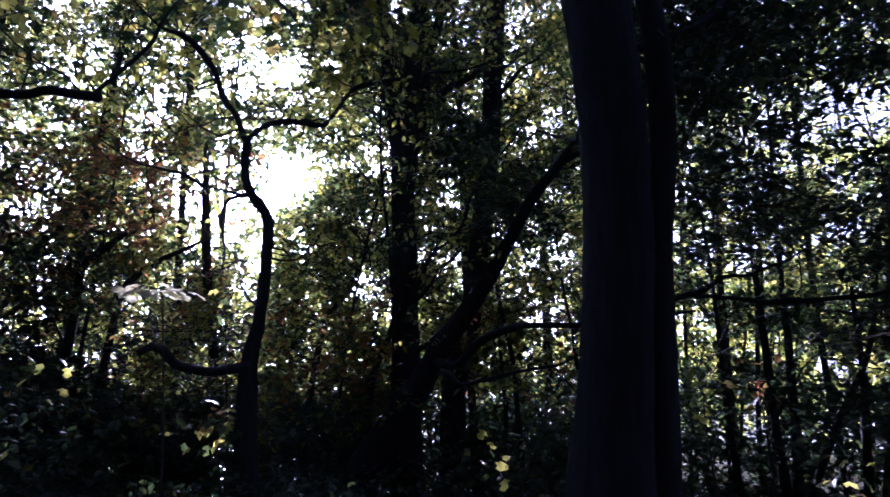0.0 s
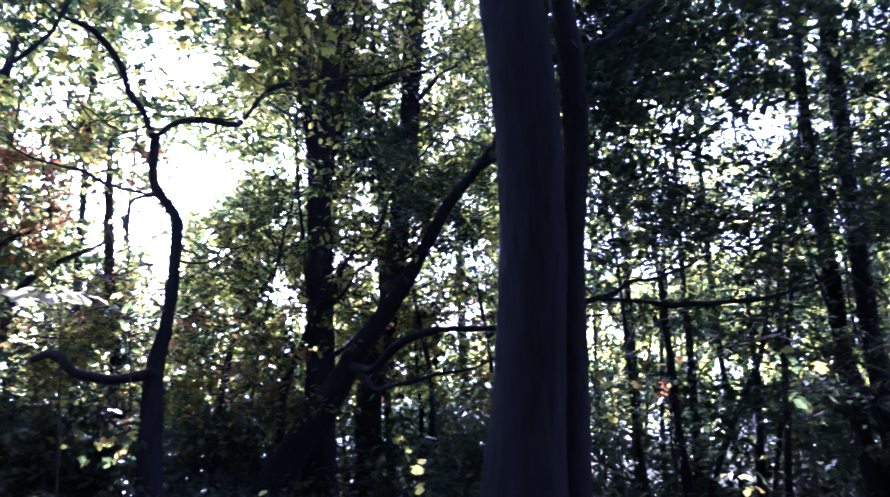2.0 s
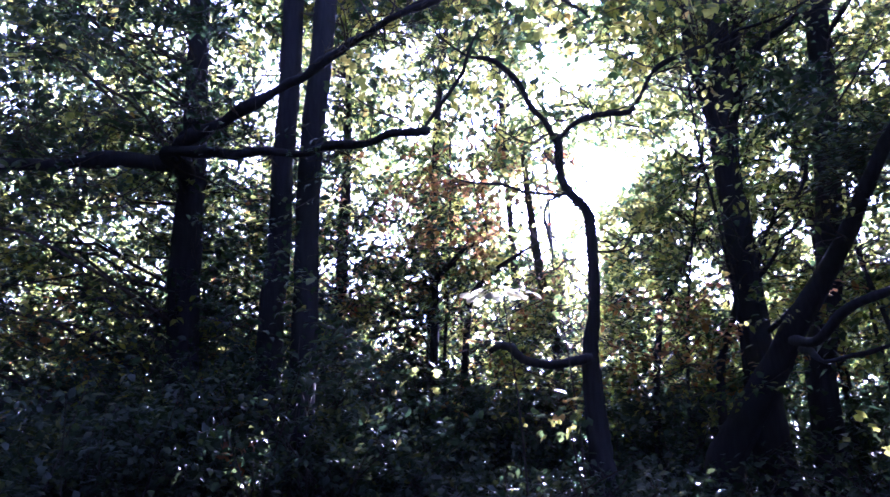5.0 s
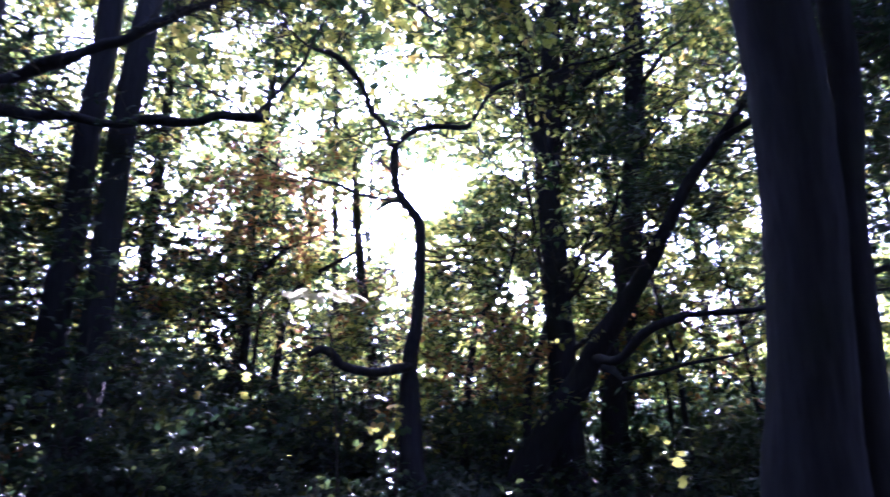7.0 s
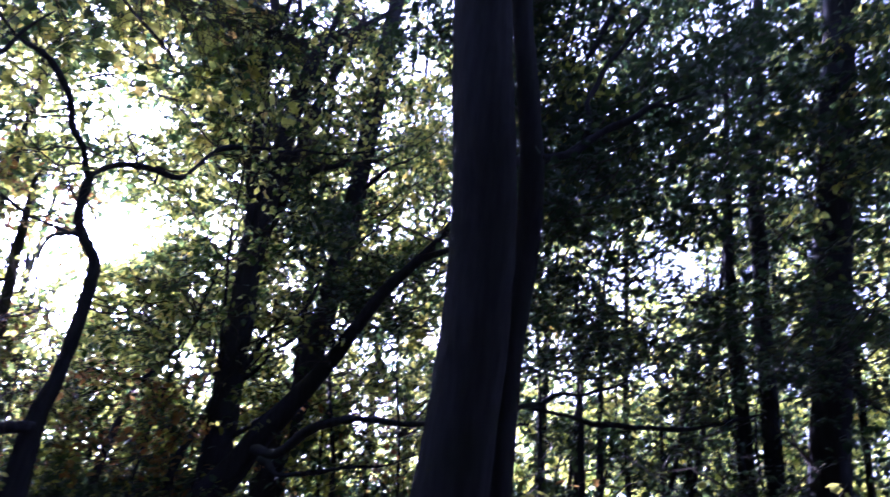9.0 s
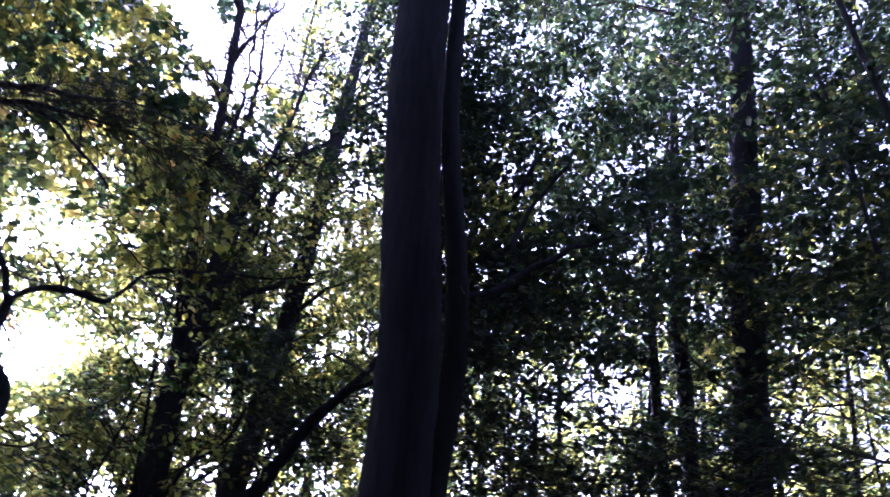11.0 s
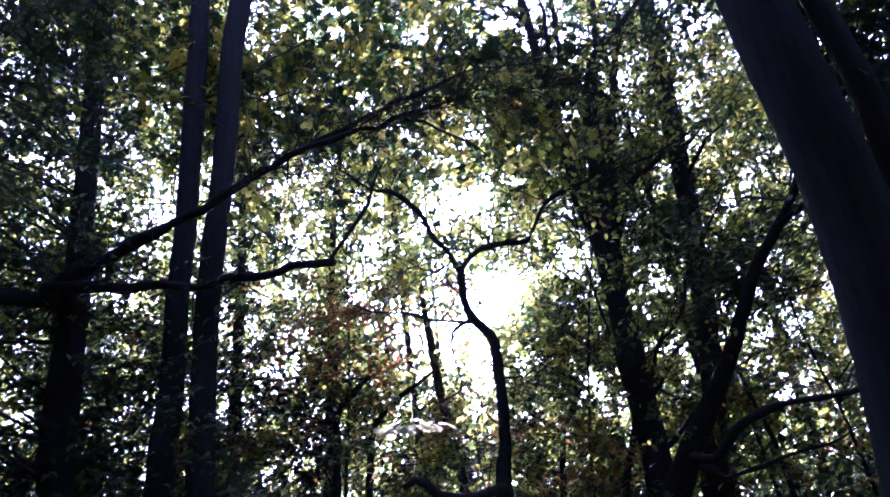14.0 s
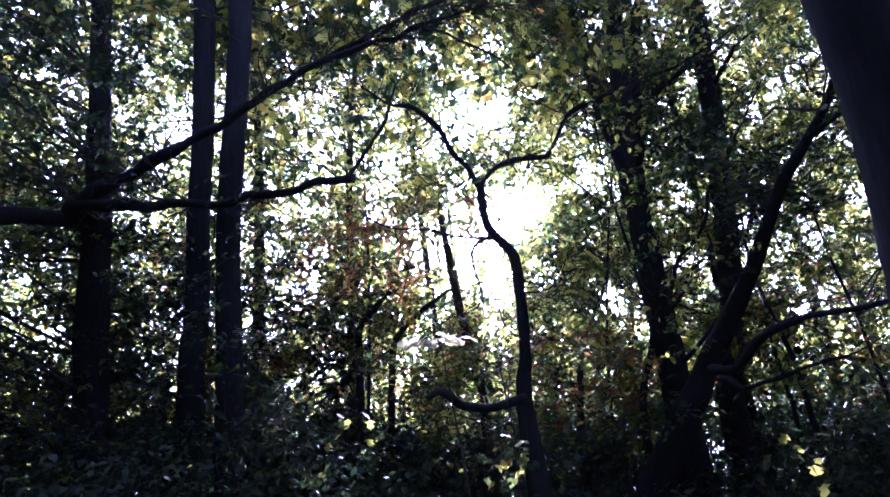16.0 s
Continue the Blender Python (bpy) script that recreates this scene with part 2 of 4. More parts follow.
# leaf outlines: along the midrib (x), across (y), and the fold (z)
OVAL = np.array([(0, 0, 0), (0.35, 0.3, 0.07), (0.72, 0.22, 0.04), (1, 0, -0.1), (0.72, -0.22, 0.04), (0.35, -0.3, 0.07)])
OVAL_F = np.array([(0, 1, 5), (1, 2, 4), (1, 4, 5), (2, 3, 4)])
LOBED = np.array([(0, 0, 0), (0.28, 0.5, 0.02), (0.42, 0.22, 0.06), (0.78, 0.38, 0.02), (1, 0, -0.08), (0.78, -0.38, 0.02),
                  (0.42, -0.22, 0.06), (0.28, -0.5, 0.02)])
LOBED_F = np.array([(0, 1, 2), (2, 3, 4), (0, 2, 6), (2, 4, 6), (4, 5, 6), (6, 7, 0)])
MAPLE = np.array([(0, 0, 0), (0.02, 0.42, -0.02), (0.24, 0.26, 0.05), (0.55, 0.62, -0.03), (0.58, 0.2, 0.05), (1, 0, -0.1), (0.58, -0.2, 0.05),
                  (0.55, -0.62, -0.03), (0.24, -0.26, 0.05), (0.02, -0.42, -0.02)])
MAPLE_F = np.array([(0, 1, 2), (2, 3, 4), (4, 5, 6), (6, 7, 8), (8, 9, 0), (0, 2, 4), (0, 4, 6), (0, 6, 8)])
LONG = np.array([(0, 0, 0), (0.3, 0.13, 0.04), (0.65, 0.17, 0.03), (1, 0, -0.12), (0.65, -0.17, 0.03), (0.3, -0.13, 0.04)])
LONG_F = np.array([(0, 1, 5), (1, 2, 4), (1, 4, 5), (2, 3, 4)])
KITE = np.array([(0, 0, 0), (0.45, 0.33, 0.06), (1, 0, -0.06), (0.45, -0.33, 0.06)])
KITE_F = np.array([(0, 1, 2), (0, 2, 3)])


def leaves(at, heading, tilt_sd, size, rng, shape):
    """Leaves at points, pointing along a heading (radians), lying roughly flat with a random tilt."""
    n = len(at)
    outline, tri = shape
    yaw = heading
    droop = rng.normal(-0.25, tilt_sd, n)
    roll = rng.normal(0, tilt_sd, n)
    cy, sy, cd, sd, cr, sr = np.cos(yaw), np.sin(yaw), np.cos(droop), np.sin(droop), np.cos(roll), np.sin(roll)
    ax = np.stack([cy * cd, sy * cd, sd], 1)
    ay0 = np.stack([-sy, cy, np.zeros(n)], 1)
    az0 = np.cross(ax, ay0)
    ay = ay0 * cr[:, None] + az0 * sr[:, None]
    az = np.cross(ax, ay)
    w = rng.uniform(0.75, 1.2, n)
    fold = rng.uniform(0.3, 2.2, n)
    o = outline
    v = (at[:, None] + size[:, None, None] * (o[None, :, 0:1] * ax[:, None] + o[None, :, 1:2] * (ay * w[:, None])[:, None]
                                             + o[None, :, 2:3] * (az * fold[:, None])[:, None]))
    f = tri[None] + (np.arange(n) * len(o))[:, None, None]
    return v.reshape(-1, 3), f.reshape(-1, 3)


def spray_leaves(centres, rng, per, length, size, shape, tilt_sd=0.45):
    """Flat sprays: a twig with leaves set along both its sides. Gives the leaves and the twigs."""
    s = len(centres)
    head = rng.uniform(0, 2 * np.pi, s)
    rise = rng.normal(-0.1, 0.25, s)
    ln = length * rng.uniform(0.6, 1.3, s)
    d = np.stack([np.cos(head) * np.cos(rise), np.sin(head) * np.cos(rise), np.sin(rise)], 1)
    u = np.tile(np.linspace(-0.5, 0.5, per), (s, 1)) + rng.normal(0, 0.05, (s, per))
    side = np.tile(np.where(np.arange(per) % 2 == 0, 1.0, -1.0), (s, 1))
    at = centres[:, None] + d[:, None] * (u * ln[:, None])[..., None]
    at[..., 2] += -0.25 * ln[:, None] * (u + 0.5) ** 2 + rng.normal(0, 0.025, (s, per))
    at[..., :2] += rng.normal(0, 0.03, (s, per, 2))
    hd = head[:, None] + side * rng.uniform(0.5, 1.3, (s, per))
    keep = (rng.rand(s, per) > 0.12) & ~in_sun_gap(at.reshape(-1, 3)).reshape(s, per)
    sz = size * rng.uniform(0.65, 1.3, (s, per))
    v, f = leaves(at[keep], hd[keep], tilt_sd, sz[keep], rng, shape)
    a, b = centres - d * (ln * 0.55)[:, None], centres + d * (ln * 0.5)[:, None]
    b[:, 2] -= 0.2 * ln
    return v, f, a, b


def straight_sticks(a, b, r0, r1):
    """The thinnest twigs: three-sided and straight."""
    d = b - a
    d /= np.linalg.norm(d, axis=1)[:, None] + 1e-9
    u = np.cross(d, [[0.3, 0.5, 0.81]])
    u /= np.linalg.norm(u, axis=1)[:, None] + 1e-9
    w = np.cross(d, u)
    v = np.stack([p + r * (math.cos(k) * u + math.sin(k) * w) for p, r in ((a, r0), (b, r1)) for k in (0, 2.094, 4.189)], 1).reshape(-1, 3)
    t = np.array([(0, 1, 4), (0, 4, 3), (1, 2, 5), (1, 5, 4), (2, 0, 3), (2, 3, 5)])
    return v, (t[None] + (np.arange(len(a)) * 6)[:, None, None]).reshape(-1, 3)


def sticks(a, b, r0, r1, bend=0.0, rng=None):
    """Thin three-sided twigs from a to b, bent once in the middle."""
    n = len(a)
    m = (a + b) / 2
    if bend:
        m = m + rng.normal(0, bend, (n, 3)) * np.linalg.norm(b - a, axis=1)[:, None]
    d = b - a
    d /= np.linalg.norm(d, axis=1)[:, None] + 1e-9
    u = np.cross(d, [[0.3, 0.5, 0.81]])
    u /= np.linalg.norm(u, axis=1)[:, None] + 1e-9
    w = np.cross(d, u)
    rings = []
    for p, r in ((a, r0), (m, (r0 + r1) / 2), (b, r1)):
        r = np.broadcast_to(r, (n,))[:, None]
        rings += [p + r * (math.cos(k) * u + math.sin(k) * w) for k in (0, 2.094, 4.189)]
    v = np.stack(rings, 1).reshape(-1, 3)
    t = []
    for i in (0, 3):
        for k in range(3):
            k2 = (k + 1) % 3
            t += [(i + k, i + k2, i + 3 + k2), (i + k, i + 3 + k2, i + 3 + k)]
    f = np.array(t)[None] + (np.arange(n) * 9)[:, None, None]
    return v, f.reshape(-1, 3)


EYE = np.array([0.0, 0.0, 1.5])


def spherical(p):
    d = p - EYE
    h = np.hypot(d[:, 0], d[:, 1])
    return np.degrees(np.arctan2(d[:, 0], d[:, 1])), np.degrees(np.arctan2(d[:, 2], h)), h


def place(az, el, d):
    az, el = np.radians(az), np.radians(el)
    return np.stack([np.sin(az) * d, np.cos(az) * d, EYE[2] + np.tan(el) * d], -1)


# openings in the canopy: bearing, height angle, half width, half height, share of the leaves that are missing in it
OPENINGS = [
    # the first four and (-26, 27) are thinned to imitate the sun's glare
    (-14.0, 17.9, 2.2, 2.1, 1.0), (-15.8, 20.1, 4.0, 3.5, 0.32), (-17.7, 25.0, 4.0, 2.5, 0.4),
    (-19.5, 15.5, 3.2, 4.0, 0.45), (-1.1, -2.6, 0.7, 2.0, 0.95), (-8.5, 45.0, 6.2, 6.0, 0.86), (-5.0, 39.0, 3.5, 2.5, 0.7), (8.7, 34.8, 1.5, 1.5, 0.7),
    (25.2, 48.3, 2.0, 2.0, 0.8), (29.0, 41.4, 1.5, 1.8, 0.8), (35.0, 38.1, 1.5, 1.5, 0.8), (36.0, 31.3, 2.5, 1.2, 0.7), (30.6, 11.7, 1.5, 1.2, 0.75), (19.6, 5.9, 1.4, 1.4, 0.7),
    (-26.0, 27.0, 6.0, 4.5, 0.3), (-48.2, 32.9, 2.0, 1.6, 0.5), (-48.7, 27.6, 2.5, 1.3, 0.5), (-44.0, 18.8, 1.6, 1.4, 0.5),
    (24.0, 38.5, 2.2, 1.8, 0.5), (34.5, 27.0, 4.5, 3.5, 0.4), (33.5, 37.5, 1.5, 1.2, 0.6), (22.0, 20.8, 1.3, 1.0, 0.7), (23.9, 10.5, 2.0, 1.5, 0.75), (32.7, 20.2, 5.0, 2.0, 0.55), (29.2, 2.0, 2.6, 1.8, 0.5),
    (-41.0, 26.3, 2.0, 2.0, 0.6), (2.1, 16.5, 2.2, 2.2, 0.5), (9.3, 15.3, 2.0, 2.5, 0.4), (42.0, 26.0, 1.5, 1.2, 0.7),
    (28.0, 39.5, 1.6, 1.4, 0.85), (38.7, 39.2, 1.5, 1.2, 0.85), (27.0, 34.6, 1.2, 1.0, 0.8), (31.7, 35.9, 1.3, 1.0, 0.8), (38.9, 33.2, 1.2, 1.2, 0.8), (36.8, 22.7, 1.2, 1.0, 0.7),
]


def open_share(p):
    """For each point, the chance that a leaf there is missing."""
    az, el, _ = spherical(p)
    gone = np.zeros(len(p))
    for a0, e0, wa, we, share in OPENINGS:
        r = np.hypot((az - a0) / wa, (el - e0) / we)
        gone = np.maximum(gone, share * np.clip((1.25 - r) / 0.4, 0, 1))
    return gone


SUNWARD = np.array([math.sin(radians(SUN_AZ)) * math.cos(radians(SUN_EL)), math.cos(radians(SUN_AZ)) * math.cos(radians(SUN_EL)), math.sin(radians(SUN_EL))])
SPRIGS = [
    (20.0, -0.4, 4.6, 18, 0.085, YELLOW_LEAF, "yellow-leaved seedling lit from behind", 1),
    (-17.6, -2.5, 5.0, 26, 0.08, YELLOW_LEAF, "seedling with yellow and orange leaves", 2),
    (-22.2, 7.6, 5.4, 26, 0.12, GLINT_LEAF, "pale-leaved shoot above the undergrowth", 3),
    (-17.6, 7.2, 5.6, 9, 0.08, YELLOW_LEAF, "yellow-green shoot above the undergrowth", 4),
    (29.0, -5.2, 5.2, 9, 0.08, YELLOW_LEAF, "small yellow-leaved seedling in the undergrowth", 5),
    (4.2, -4.0, 5.2, 10, 0.08, YELLOW_LEAF, "small green seedling beside the leaning stem", 6),
    (33.5, 1.5, 6.0, 14, 0.1, YELLOW_LEAF, "yellow-leaved shoot between thin stems", 7),
    (24.0, 0.5, 6.3, 12, 0.09, RUSSET_LEAF, "seedling with withered brown leaves", 8),
    (-44.0, -4.0, 5.5, 14, 0.1, RUSSET_LEAF, "low shoot with red-brown leaves", 9),
    (-30.0, 1.5, 6.5, 10, 0.09, YELLOW_LEAF, "green shoot in the undergrowth", 10),
    (41.5, 2.6, 5.6, 9, 0.1, YELLOW_LEAF, "yellow-green shoot before a dark trunk", 11)]


def sun_gaps():
    """Narrow ways through the leaves by which the low sun reaches single spots."""
    rng = np.random.RandomState(321)
    gaps = [(place(np.array(q[0]), np.array(q[1]), q[2]), 0.32) for q in SPRIGS]
    for k in range(26):
        gaps.append((place(np.array(rng.uniform(-50, 42)), np.array(rng.uniform(-8, 9)), rng.uniform(5.2, 9)), rng.uniform(0.08, 0.22)))
    for k in range(11):
        gaps.append((place(np.array(rng.uniform(-50, 24)), np.array(rng.uniform(-11, 7)), rng.uniform(5.0, 7.5)), rng.uniform(0.04, 0.08)))
    return gaps


SUN_GAPS = sun_gaps()


def in_sun_gap(p):
    gone = np.zeros(len(p), bool)
    for c, rad in SUN_GAPS:
        v = p - c
        along = v @ SUNWARD
        gone |= (along > 0.25) & (((v - along[:, None] * SUNWARD) ** 2).sum(-1) < rad * rad)
    return gone


def clumped(az, el, scale, seed):
    """Smooth noise over directions, 0 to 1, that gathers leaves into clumps and leaves gaps."""
    out = np.zeros(len(az))
    rng = np.random.RandomState(seed)
    for k, amp in ((0.42, 0.55), (1.0, 1.0), (2.1, 0.6), (4.3, 0.4)):
        for _ in range(5):
            th, ph = rng.uniform(0, np.pi), rng.uniform(0, 6.28)
            out += amp * np.sin(k / scale * (az * np.cos(th) + 1.6 * el * np.sin(th)) + ph)
    return 1 / (1 + np.exp(-out))


# ---- the ground ----
def ground():
    r = np.concatenate([np.linspace(0, 12, 50), np.geomspace(12.4, 3000, 50)])
    t = np.linspace(0, 2 * np.pi, 120, endpoint=False)
    R, T = np.meshgrid(r, t, indexing="ij")
    x, y = R * np.sin(T), R * np.cos(T)
    z = ground_z(x, y) + np.where(R < 30, 0.025 * np.sin(7 * x) * np.sin(6 * y + x), 0)
    v = np.stack([x, y, z], -1).reshape(-1, 3)
    n, m = R.shape
    i, j = np.meshgrid(np.arange(n - 1), np.arange(m), indexing="ij")
    j2 = (j + 1) % m
    f = np.stack([i * m + j, (i + 1) * m + j, (i + 1) * m + j2, i * m + j2], -1).reshape(-1, 4)
    tagged(mesh_object("ground", v, f, LITTER, smooth=True), "dark woodland floor of fallen leaves, pale grass beyond the trees", "ground", kind="structure")


ground()

# ---- the trees that stand out; (x, y, z, radius) along each stem ----
TREES = []  # (empty, trunk top curve) for hanging the crowns on


def tree(label, stem, limbs=(), name="tree", sides=14, rough=0.07, mat=None, step=0.08, foot=True, group="trees of the wood", twiggy=0.0, limb_step=0.06):
    base = thing(name, stem[0][0], stem[0][1], label, "tree", group)
    ctrl = list(stem)
    x, y, z, r = ctrl[0]
    if foot:
        g = float(ground_z(np.array(x), np.array(y)))
        if z > g + 0.25:
            ctrl.insert(0, (x, y, g + 0.15, r * 1.15))
        ctrl.insert(0, (x, y, g - 0.15, ctrl[0][3] * 1.45))
        ctrl = [c for k, c in enumerate(ctrl) if k == 0 or c[2] > ctrl[0][2] + 0.1]
    seed = len(TREES) + 7
    limb("trunk", ctrl, base, mat, sides, step, rough, seed=seed)
    for k, c in enumerate(limbs):
        limb("limb", c, base, mat, 8 if limb_step < 0.1 else 6, limb_step, 0.09, seed=seed + 31 * k + 1, kinks=0.014)
    if twiggy:
        TWIGWORK.setdefault(base.name, (base, []))[1].extend(bare_twigs([ctrl, *limbs], twiggy, np.random.RandomState(seed + 500)))
    TREES.append((base, curve_points(ctrl, 0.4)))
    return base


def bare_twigs(stems, per_metre, rng):
    """Crooked bare side twigs, each with finer ones on it, along the stems above head height."""
    pieces = []
    for ctrl in stems:
        q = curve_points(ctrl, 0.1)
        q = q[q[:, 2] > 2.2]
        n = int(len(q) * 0.1 * per_metre)
        if n < 1:
            continue
        k = rng.randint(0, len(q), n)
        a, r = q[k, :3], np.minimum(q[k, 3] * 0.5, 0.013)
        for level in range(3):
            ln = rng.uniform(0.25, 0.7, len(a)) * (1.0, 0.7, 0.5)[level]
            d = rng.normal(0, 1, (len(a), 3))
            d[:, 2] = d[:, 2] * 0.6 + 0.5
            d /= np.linalg.norm(d, axis=1)[:, None]
            if level:
                d = d * 0.7 + 0.6 * way
                d /= np.linalg.norm(d, axis=1)[:, None]
            m = a + d * (ln * 0.5)[:, None] + rng.normal(0, 0.04, a.shape)
            e = m + (d * 0.9 + rng.normal(0, 0.35, a.shape)) * (ln * 0.5)[:, None]
            pieces += [sticks(a, m, r, r * 0.75, 0.05, rng), sticks(m, e, r * 0.75, r * 0.45, 0.06, rng)]
            pick = np.repeat(np.arange(len(a)), 2)
            start = np.where(rng.rand(len(pick), 1) < 0.5, m[pick], e[pick])
            a, r, way = start, np.maximum(r[pick] * 0.55, 0.0022), d[pick]
    return pieces


def arching_twigs(starts, way, n, length, rng):
    """Long bare twigs that spring from points of a bough, arch over and hang, each with short side twigs."""
    a = starts[rng.randint(0, len(starts), n)]
    d = np.array(way) + rng.normal(0, 0.45, (n, 3))
    d /= np.linalg.norm(d, axis=1)[:, None]
    ln = length * rng.uniform(0.5, 1.4, n)[:, None] / 5
    pieces = []
    for k in range(5):
        b = a + d * ln
        pieces.append(straight_sticks(a, b, 0.0065 - 0.001 * k, 0.0055 - 0.001 * k))
        for _ in range(2):
            e = d * 0.5 + rng.normal(0, 0.6, (n, 3))
            e *= rng.uniform(0.5, 1.5, (n, 1)) * ln * 1.1 / np.linalg.norm(e, axis=1)[:, None]
            pieces.append(straight_sticks(b, b + e, 0.0032, 0.0016))
        a = b
        d = d + rng.normal(0, 0.16, (n, 3)) + np.array([0, 0, -0.24])
        d /= np.linalg.norm(d, axis=1)[:, None]
    return pieces


TWIGWORK = {}  # the fine branches of each tree, joined at the end


tree("thick dark-barked tree trunk bending over slightly above",
     [(0.83, 3.66, 1.01, 0.224), (0.86, 3.65, 1.34, 0.199), (0.89, 3.62, 1.76, 0.187), (0.92, 3.59, 2.37, 0.183), (0.91, 3.55, 2.91, 0.182),
      (0.87, 3.51, 3.35, 0.182), (0.83, 3.51, 3.76, 0.183), (0.79, 3.53, 4.35, 0.183), (0.75, 3.52, 4.95, 0.194), (0.74, 3.56, 6.04, 0.198),
      (0.79, 3.55, 9.58, 0.201), (0.88, 3.63, 15.79, 0.141)],
     [[(1.03, 3.68, 3.45, 0.032), (1.33, 3.98, 3.65, 0.026), (1.60, 4.03, 3.82, 0.022), (1.83, 4.07, 4.02, 0.020), (2.12, 4.08, 4.22, 0.014), (2.53, 4.17, 4.63, 0.007)],
      [(0.95, 3.70, 1.93, 0.030), (1.30, 4.20, 2.01, 0.024), (1.57, 4.74, 2.17, 0.020), (2.16, 4.84, 2.15, 0.020), (2.73, 4.89, 2.17, 0.018), (3.31, 4.88, 2.27, 0.014), (3.77, 4.92, 2.42, 0.008)],
      [(1.51, 4.60, 2.13, 0.020), (1.85, 4.86, 2.23, 0.019), (2.09, 4.97, 2.35, 0.018), (2.41, 5.05, 2.43, 0.012), (2.75, 5.18, 2.60, 0.005)]],
     sides=48, rough=0.022, step=0.05)
tree("slim dark stem close beside the thick trunk",
     [(1.135, 3.77, 1.00, 0.087), (1.155, 3.76, 1.65, 0.081), (1.175, 3.76, 2.25, 0.077), (1.23, 3.72, 2.91, 0.076), (1.215, 3.65, 3.37, 0.075),
      (1.155, 3.63, 3.91, 0.071), (1.09, 3.65, 4.54, 0.068), (1.06, 3.71, 5.58, 0.065), (1.135, 3.82, 9.33, 0.044)],
     [[(1.30, 3.99, 3.60, 0.027), (1.68, 3.99, 3.87, 0.026), (2.04, 3.98, 4.16, 0.025), (2.32, 3.98, 4.38, 0.018), (2.72, 3.89, 4.54, 0.009)],
      [(1.78, 4.11, 3.98, 0.021), (1.85, 4.16, 4.40, 0.020), (1.99, 4.17, 4.75, 0.018), (2.23, 4.13, 5.15, 0.015), (2.36, 4.14, 5.46, 0.010)],
      [(1.87, 4.29, 4.87, 0.019), (2.03, 4.32, 5.22, 0.017), (2.21, 4.34, 5.54, 0.013)]],
     sides=16, rough=0.05)
tree("crooked slender tree with a fork against the low sun",
     [(-1.67, 6.10, 0.65, 0.112), (-1.69, 6.10, 0.98, 0.102), (-1.70, 6.09, 1.40, 0.090), (-1.70, 6.10, 1.82, 0.070), (-1.64, 6.11, 2.14, 0.053),
      (-1.61, 6.12, 2.60, 0.050), (-1.61, 6.12, 3.05, 0.050), (-1.68, 6.10, 3.18, 0.045), (-1.78, 6.07, 3.33, 0.041), (-1.83, 6.06, 3.50, 0.037),
      (-1.83, 6.06, 3.77, 0.039), (-1.82, 6.05, 3.85, 0.034)],
     [[(-1.83, 6.05, 3.79, 0.030), (-1.92, 5.97, 4.00, 0.025), (-2.04, 5.89, 4.15, 0.025), (-2.11, 5.80, 4.38, 0.026), (-2.21, 5.72, 4.54, 0.021),
       (-2.31, 5.62, 4.61, 0.018), (-2.48, 5.50, 4.67, 0.012), (-2.72, 5.30, 4.85, 0.007)],
      [(-1.83, 6.05, 3.79, 0.030), (-1.72, 6.13, 3.96, 0.030), (-1.54, 6.22, 4.05, 0.031), (-1.35, 6.32, 4.11, 0.029), (-1.19, 6.39, 4.11, 0.025),
       (-1.06, 6.45, 4.32, 0.022), (-0.90, 6.52, 4.53, 0.021), (-0.62, 6.58, 4.67, 0.017), (-0.23, 6.65, 4.73, 0.016), (0.37, 6.68, 4.87, 0.011), (0.87, 6.69, 5.09, 0.004)],
      [(-1.76, 6.07, 3.27, 0.020), (-1.96, 5.95, 3.28, 0.016), (-2.12, 5.82, 3.29, 0.015), (-2.28, 5.70, 3.36, 0.015), (-2.41, 5.57, 3.35, 0.011),
       (-2.55, 5.43, 3.36, 0.007), (-2.76, 5.26, 3.51, 0.004)],
      [(-1.78, 6.03, 3.28, 0.017), (-1.91, 5.94, 3.21, 0.016), (-1.95, 5.89, 3.04, 0.011), (-1.92, 5.86, 2.82, 0.009), (-1.89, 5.84, 2.52, 0.005)],
      [(-1.68, 6.05, 1.75, 0.042), (-1.93, 5.84, 1.70, 0.038), (-2.07, 5.71, 1.72, 0.038), (-2.16, 5.59, 1.77, 0.042), (-2.22, 5.48, 1.86, 0.043), (-2.29, 5.42, 1.88, 0.034), (-2.35, 5.36, 1.82, 0.024)]],
     twiggy=4, sides=14, rough=0.08, step=0.05)
tree("thin dead grey stem with a broken top", [(-2.86, 8.68, 1.84, 0.065), (-2.93, 8.65, 2.46, 0.063), (-3.00, 8.63, 3.01, 0.060), (-3.08, 8.60, 4.01, 0.052), (-3.12, 8.58, 4.71, 0.029)],
     sides=10, mat=BARK_SMOOTH)
tree("straight dark trunk leaning slightly, one of a pair",
     [(-4.61, 5.10, 1.18, 0.137), (-4.58, 5.14, 1.68, 0.130), (-4.55, 5.15, 2.42, 0.122), (-4.51, 5.19, 2.95, 0.115), (-4.48, 5.20, 3.80, 0.109), (-4.43, 5.24, 4.72, 0.108),
      (-4.40, 5.27, 5.73, 0.112), (-4.36, 5.29, 6.83, 0.112), (-4.31, 5.26, 8.68, 0.093), (-4.28, 5.18, 12.26, 0.050)], twiggy=2, sides=18, rough=0.05)
